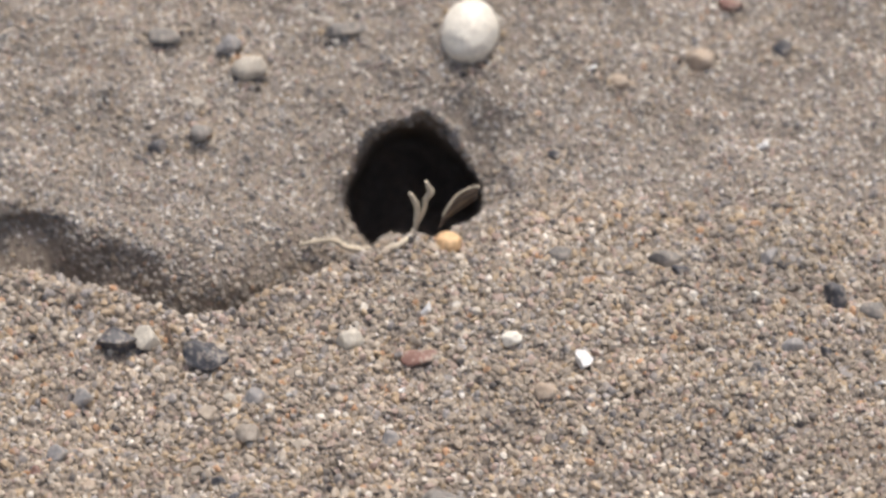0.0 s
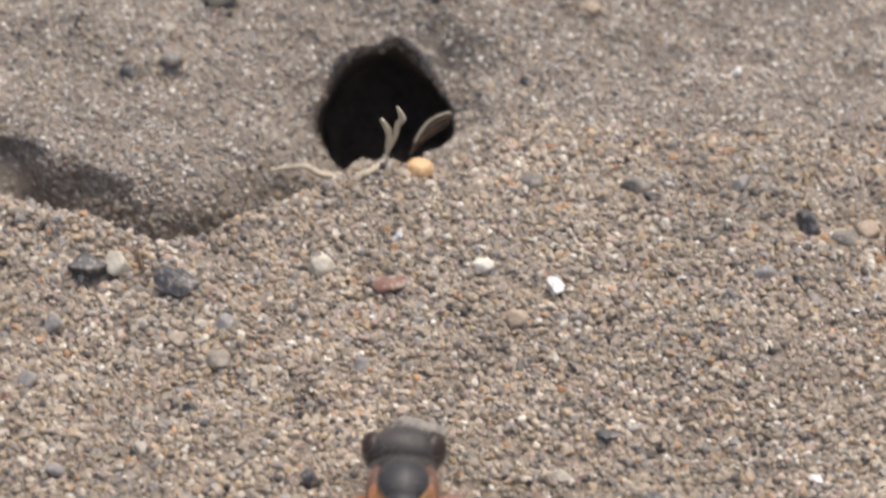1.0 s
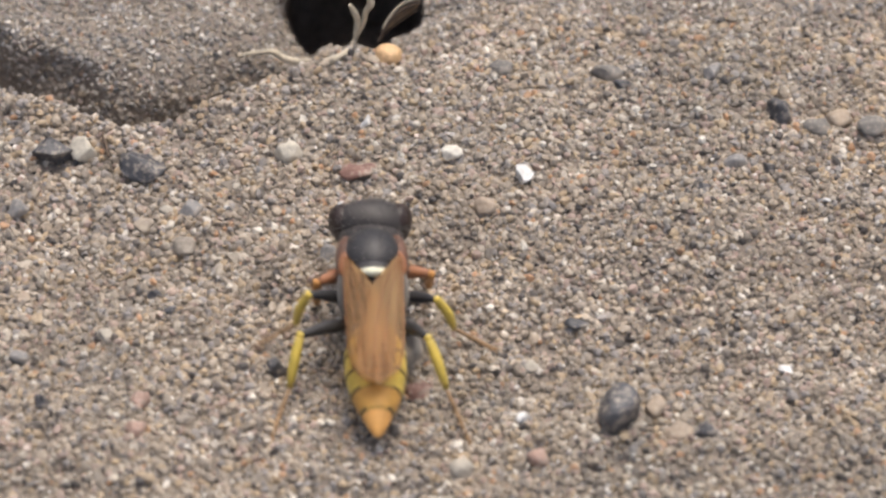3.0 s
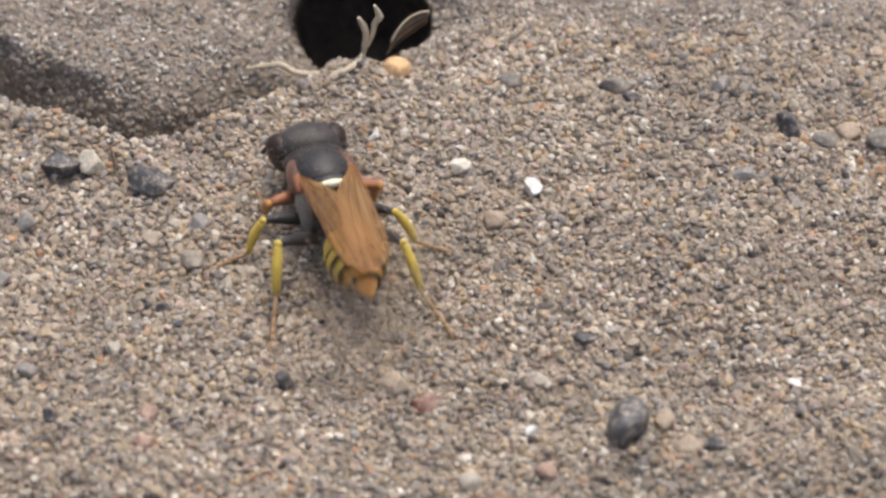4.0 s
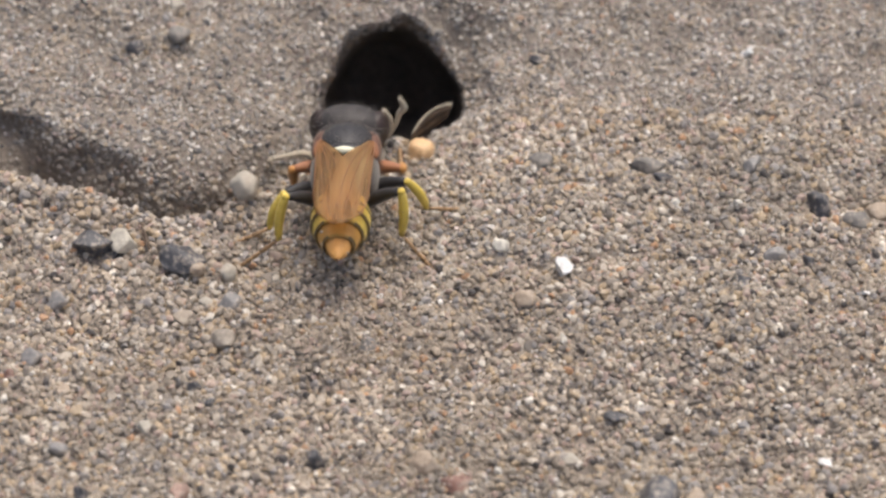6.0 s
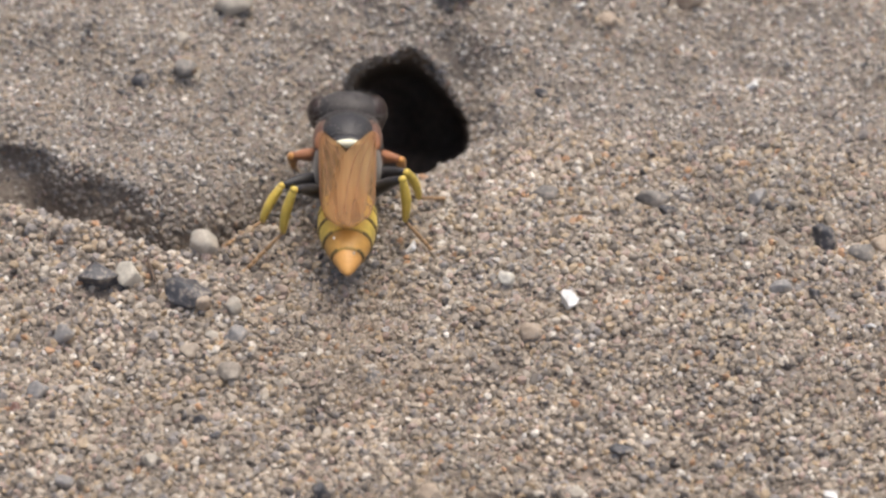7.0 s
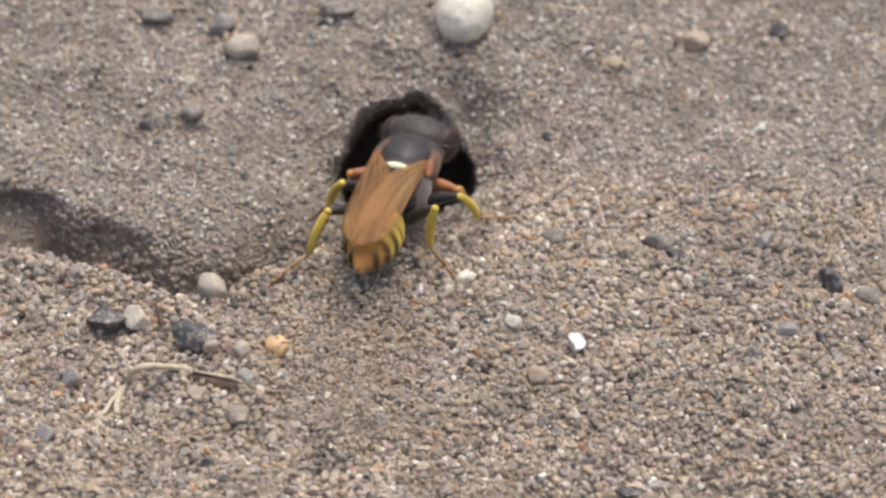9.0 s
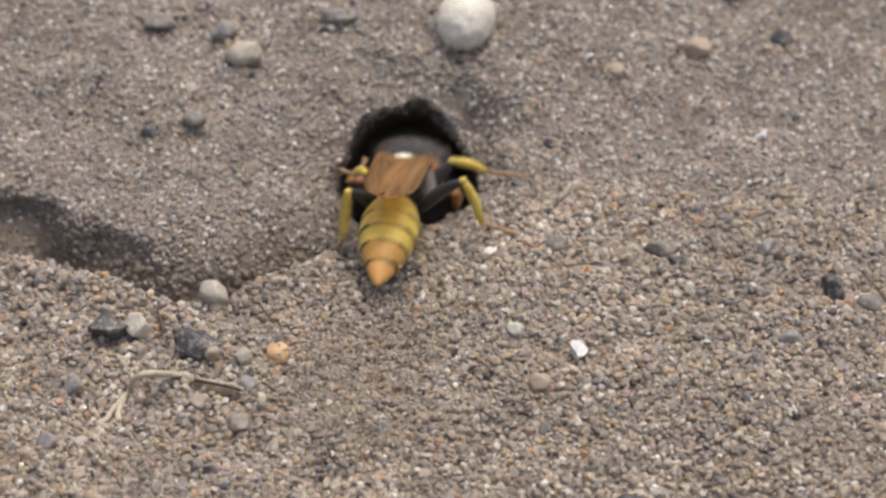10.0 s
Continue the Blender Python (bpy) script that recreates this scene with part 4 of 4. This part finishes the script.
# seconds of landing, where the grains start, where they land
THROWS = [
    (4.08, (-2.6, -14.0), (0.6, -24.0)), (4.15, (-2.2, -15.0), (-0.4, -21.5)), (4.85, (-3.2, -9.5), (-1.0, -17.0)), (4.9, (-3.0, -9.0), (-4.0, -16.0)),
    (5.16, (-3.8, -7.5), (-2.6, -15.5)), (5.2, (-3.6, -7.0), (-5.2, -14.0)), (5.56, (-4.0, -7.5), (-4.8, -14.5)), (5.6, (-3.8, -7.0), (-3.0, -13.0)),
    (5.64, (-3.9, -8.0), (-4.0, -16.0)), (6.15, (-3.9, -6.4), (-5.0, -13.0)), (6.5, (-4.0, -6.4), (-3.2, -12.5)), (6.85, (-4.2, -6.5), (-3.0, -11.5)),
    (6.9, (-4.4, -6.4), (-5.6, -11.0)), (7.25, (-4.0, -6.6), (-3.4, -12.0)), (7.3, (-3.8, -6.4), (-5.2, -11.0)), (8.45, (-2.6, -6.4), (-3.5, -8.5)), (8.56, (-2.3, -6.6), (-1.0, -8.0)),
    (9.95, (-1.4, -6.6), (0.6, -9.0)),
    (4.05, (-2.4, -14.5), (-1.6, -25.0)), (4.1, (-2.0, -14.0), (2.0, -22.0)), (5.53, (-4.2, -7.5), (-2.4, -16.0)), (5.6, (-4.4, -7.5), (-6.2, -15.0)), (7.58, (-3.8, -6.5), (-3.6, -9.5)),
    (8.53, (-3.2, -6.4), (-5.0, -8.0)), (8.58, (-2.6, -6.5), (0.5, -8.0)), (8.6, (-3.0, -6.5), (-2.4, -9.5)),
]
DIGGING = (4.8, 5.1, 5.5, 6.8, 7.5, 8.5, 9.0, 9.5)
PUFFS = [sand_puff(100 + k, 420, 1.7) for k in range(len(THROWS))]


def motions():
    def rest(x, y, z, rx=0, ry=0, rz=0):
        return pose(x * MM, y * MM, z * MM, rx, ry, rz)

    # the wasp, its abdomen and wings
    body, bends, lifts, slides = [], [], [], {k: [] for k in range(len(RINGS))}
    for t, x, y, z, yaw, pitch, length, bend in WASP_ROWS:
        body.append((t, rest(x, y, z, pitch, 0, yaw)))
        shake = 8 if t in DIGGING else 0
        for dt in (-1, 0, 1) if shake else (0,):
            bends.append((t + 0.035 * dt, pose(0, -1.9 * MM, -1.75 * MM, bend + shake * dt)))
        for k in range(len(RINGS)):
            slides[k].append((t, pose(0, ABDOMEN_LENGTH * RING_CUTS[k] * (1 - length) * MM, 0)))
        lifts.append((t, pose(0, 0.6 * MM, -0.3 * MM, min(bend, 0) * 0.8) @ pose(0, -0.6 * MM, 0.3 * MM)))
    walk(WASP, body)
    walk(ABDOMEN, bends)
    for k, ring in enumerate(RINGS):
        walk(ring, slides[k])
    for wing in WINGS:
        walk(wing, lifts)

    # its legs: thigh by bearing and rise, foot on the sand, shin between them
    def along(start, way):
        y = way.normalized()
        z = (Vector((0, 0, 1)) - y * y.z).normalized()
        turn = Matrix((y.cross(z), y, z)).transposed().to_4x4()
        return Matrix.Translation(start * MM) @ turn

    track = np.array(WASP_ROWS)
    for n, (kind, s, root, (thigh_l, shin_l, foot_l), thigh, shin, foot, spines) in enumerate(LEGS):
        plan = np.array(LEG_ROWS[kind, s])
        rows = {ob: [] for ob in (thigh, shin, foot, spines)}
        for i in range(101):
            t = i / 10
            x, y, z, yaw, pitch = (np.interp(t, track[:, 0], track[:, k]) for k in range(1, 6))
            m = pose(x, y, z, pitch, 0, yaw)
            bearing, rise, fx, fy = (np.interp(t, plan[:, 0], plan[:, k]) for k in range(1, 5))
            walking = float(t < 1.9 or 2.7 < t < 3.8)
            stride = walking * math.sin(t * 16 + (n % 2) * math.pi + n) if kind != "front_leg" else math.sin(t * 21 + s)
            a, b = radians(bearing + 8 * stride), radians(rise)
            knee = Vector((s * math.cos(a) * math.cos(b), math.sin(a) * math.cos(b), math.sin(b))) * thigh_l
            goal = m @ Vector((s * fx, fy + 0.8 * stride, 0))
            goal.z = ground_z(goal.x, goal.y) + 0.15 + 0.4 * max(0, walking * math.cos(t * 16 + n))
            goal = m.inverted() @ goal - root
            gap = goal - knee
            d = min(max(gap.length, abs(shin_l - foot_l) + 0.2), 0.995 * (shin_l + foot_l))
            u = gap.normalized()
            near = (shin_l ** 2 - foot_l ** 2 + d * d) / (2 * d)
            low = (u * u.z - Vector((0, 0, 1))).normalized()
            fold = min(math.acos(max(-1, min(1, near / shin_l))), radians(20))
            ankle = knee + (u * math.cos(fold) + low * math.sin(fold)) * shin_l
            tip = knee + u * max(d, shin_l + 0.5)
            rows[thigh].append((t, along(Vector(), knee)))
            rows[shin].append((t, along(knee, ankle - knee)))
            rows[spines].append((t, along(knee, ankle - knee)))
            rows[foot].append((t, along(ankle, tip - ankle)))
        for ob, steps in rows.items():
            walk(ob, steps)

    # things that the wasp drags and kicks
    def moved(ob, rows):
        z0 = ob.matrix_basis.translation.z / MM - ground_z(ob.matrix_basis.translation.x / MM, ob.matrix_basis.translation.y / MM)
        walk(ob, [(t, rest(x, y, ground_z(x, y) + z0 + lift, *turn)) for t, x, y, lift, *turn in rows])

    moved(ORANGE_PEBBLE, [(0, 0.32, -0.32, 0), (5.9, 0.32, -0.32, 0), (6.3, -2.6, -2.2, 0.3, 30, 0, 40), (6.8, -3.4, -2.8, 0, 40, 0, 60), (7.45, -4.2, -4.0, 0, 50, 20, 80),
                          (7.55, -7.4, -8.4, 0.2, 80, 30, 120), (7.6, -7.62, -8.75, 0, 90, 30, 130), (8.0, -7.5, -8.72, 0, 90, 30, 130), (8.3, -7.7, -8.95, 0, 95, 35, 130),
                          (8.5, -7.93, -9.42, 0, 100, 35, 130), (10, -7.93, -9.42, 0, 100, 35, 130)])
    moved(WHITE_CHIP, [(0, 3.44, -8.2, 0), (4.7, 3.44, -8.2, 0), (4.85, 3.8, -8.0, 0.3, 20, 30, 20), (5.0, 4.2, -8.08, 0, 10, 40, 40), (5.2, 3.99, -8.16, 0, 10, 60, 60), (10, 3.99, -8.16, 0, 10, 60, 60)])
    moved(GREY_STONE, [(0, 0.06, -20.35, 0), (2.7, 0.06, -20.35, 0), (3.0, 0.4, -22.5, 0.2, 60, 0, 10), (3.25, 1.4, -30.0, 0.9, 130, 0, 20), (3.5, 2.4, -38.0, 0, 200, 0, 30), (10, 2.4, -38.0, 0, 200, 0, 30)])
    moved(GREY_ROUND, [(0, -4.0, 0.4, -1.2), (4.9, -4.0, 0.4, -1.2), (5.3, -6.6, -1.6, 0.1, 30, -40, 0), (6.0, -9.0, -4.2, 0.3, 40, -80, 0), (6.6, -11.35, -5.5, -0.05, 50, -120, 0), (10, -11.35, -5.5, -0.05, 50, -120, 0)])
    moved(TAN_LUMP, [(0, -5.0, -9.0, -1.0), (4.75, -5.0, -9.0, -1.0), (4.95, -7.6, -8.6, 1.2, 40, 20, 40), (5.15, -9.68, -9.65, 0, 90, 40, 60), (10, -9.68, -9.65, 0, 90, 40, 60)])
    moved(TAN_LUMP_B, [(0, -5.4, -9.4, -1.0), (4.75, -5.4, -9.4, -1.0), (5.0, -8.6, -8.6, 1.4, 40, 20, 40), (5.2, -11.17, -9.68, 0, 90, 40, 60), (10, -11.17, -9.68, 0, 90, 40, 60)])
    moved(GLINT, [(0, 0.9, -2.2, -0.6), (7.6, 0.9, -2.2, -0.6), (7.75, 1.2, -3.4, 0.6, 40, 0, 30), (7.9, 1.5, -4.7, 0, 80, 0, 40), (9.0, 1.59, -4.56, 0, 80, 0, 40), (9.5, 1.78, -4.69, 0, 80, 0, 40),
                  (9.75, 2.4, -3.2, 0.2, 90, 20, 40), (10, 2.8, -2.2, -0.4, 100, 20, 40)])
    moved(RED_STONE, [(0, -1.2, -9.14, 0), (4.6, -1.2, -9.14, 0), (4.85, -1.3, -9.4, -0.3, 20, 0, 0), (5.15, -1.4, -10.2, -1.3, 40, 0, 0), (10, -1.4, -10.2, -1.3, 40, 0, 0)])
    moved(TAN_STONE, [(0, -4.7, -7.92, 0), (4.3, -4.7, -7.92, 0), (4.6, -5.2, -8.4, -0.3, 20, 0, 0), (4.9, -5.4, -9.6, -1.2, 40, 0, 0), (10, -5.4, -9.6, -1.2, 40, 0, 0)])
    o = STEM.matrix_basis.translation / MM
    walk(STEM, [(0, rest(*o)), (5.8, rest(*o)), (6.3, rest(-2.6, -1.6, 0.3, 40, -8, 35)), (6.8, rest(-3.4, -0.6, -1, 70, -12, 75)),
                (7.45, rest(-3.4, -0.8, -1, 90, -10, 75)), (7.55, rest(-4.62, -3.46, 1.12, 44, -76, 90)), (7.65, rest(-5.84, -6.13, 1.23, -108, -31, -145)), (7.9, rest(-5.84, -6.13, 1.23, -108, -31, -145)),
                (8, rest(-7.36, -6.46, 1.05, -108, -31, -145)), (8.25, rest(-7.36, -6.46, 1.05, -108, -31, -145)), (8.38, rest(-11.37, -9.87, 2.23, -98, -15, -156)), (8.52, rest(-11.37, -9.87, 2.23, -98, -15, -156)),
                (8.6, rest(-15.44, -11.97, 0.72, -95, 2, 166)), (10, rest(-15.44, -11.97, 0.72, -95, 2, 166))])
    o = LEAF.matrix_basis.translation / MM
    walk(LEAF, [(0, rest(*o)), (5.8, rest(*o)), (6.3, rest(-2.6, -2, 1.2, -40, 10, -15)), (6.8, rest(-3.6, -1.5, 0.8, -60, 15, -35)),
                (7.45, rest(-3.9, -2.2, 0.8, -60, 20, -42)), (7.55, rest(-5.4, -3.84, 1.86, -64, 10, -80)), (7.65, rest(-6.91, -5.48, 0.92, -62, -0, -117)), (7.9, rest(-6.91, -5.48, 0.92, -62, -0, -117)),
                (8, rest(-7.72, -9.54, 1.62, -62, -0, -105)), (8.25, rest(-7.72, -9.54, 1.62, -62, -0, -105)), (8.38, rest(-10.2, -10.88, 1, -62, -0, -71)), (8.52, rest(-10.2, -10.88, 1, -62, -0, -71)),
                (8.6, rest(-12.26, -11.35, 0.92, -62, -0, -70)), (10, rest(-12.26, -11.35, 0.92, -62, -0, -70))])

    # thrown sand rests in the heap, flies back and settles
    for ob, (t, (x0, y0), (x1, y1)) in zip(PUFFS, THROWS):
        z0, z1 = ground_z(x0, y0) - 2.4, ground_z(x1, y1) - 1.5
        rows = [(0, rest(x0, y0, z0)), (t - 0.2, rest(x0, y0, z0))]
        for u in (0.35, 0.7):
            rows.append((t - 0.2 + 0.2 * u, rest(x0 + (x1 - x0) * u, y0 + (y1 - y0) * u, z0 + (z1 - z0) * u + 16 * u * (1 - u), 60 * u, 40 * u, 0)))
        rows += [(t, rest(x1, y1, z1, 60, 40, 0)), (10, rest(x1, y1, z1, 60, 40, 0))] if t < 9.99 else []
        walk(ob, rows)


motions()
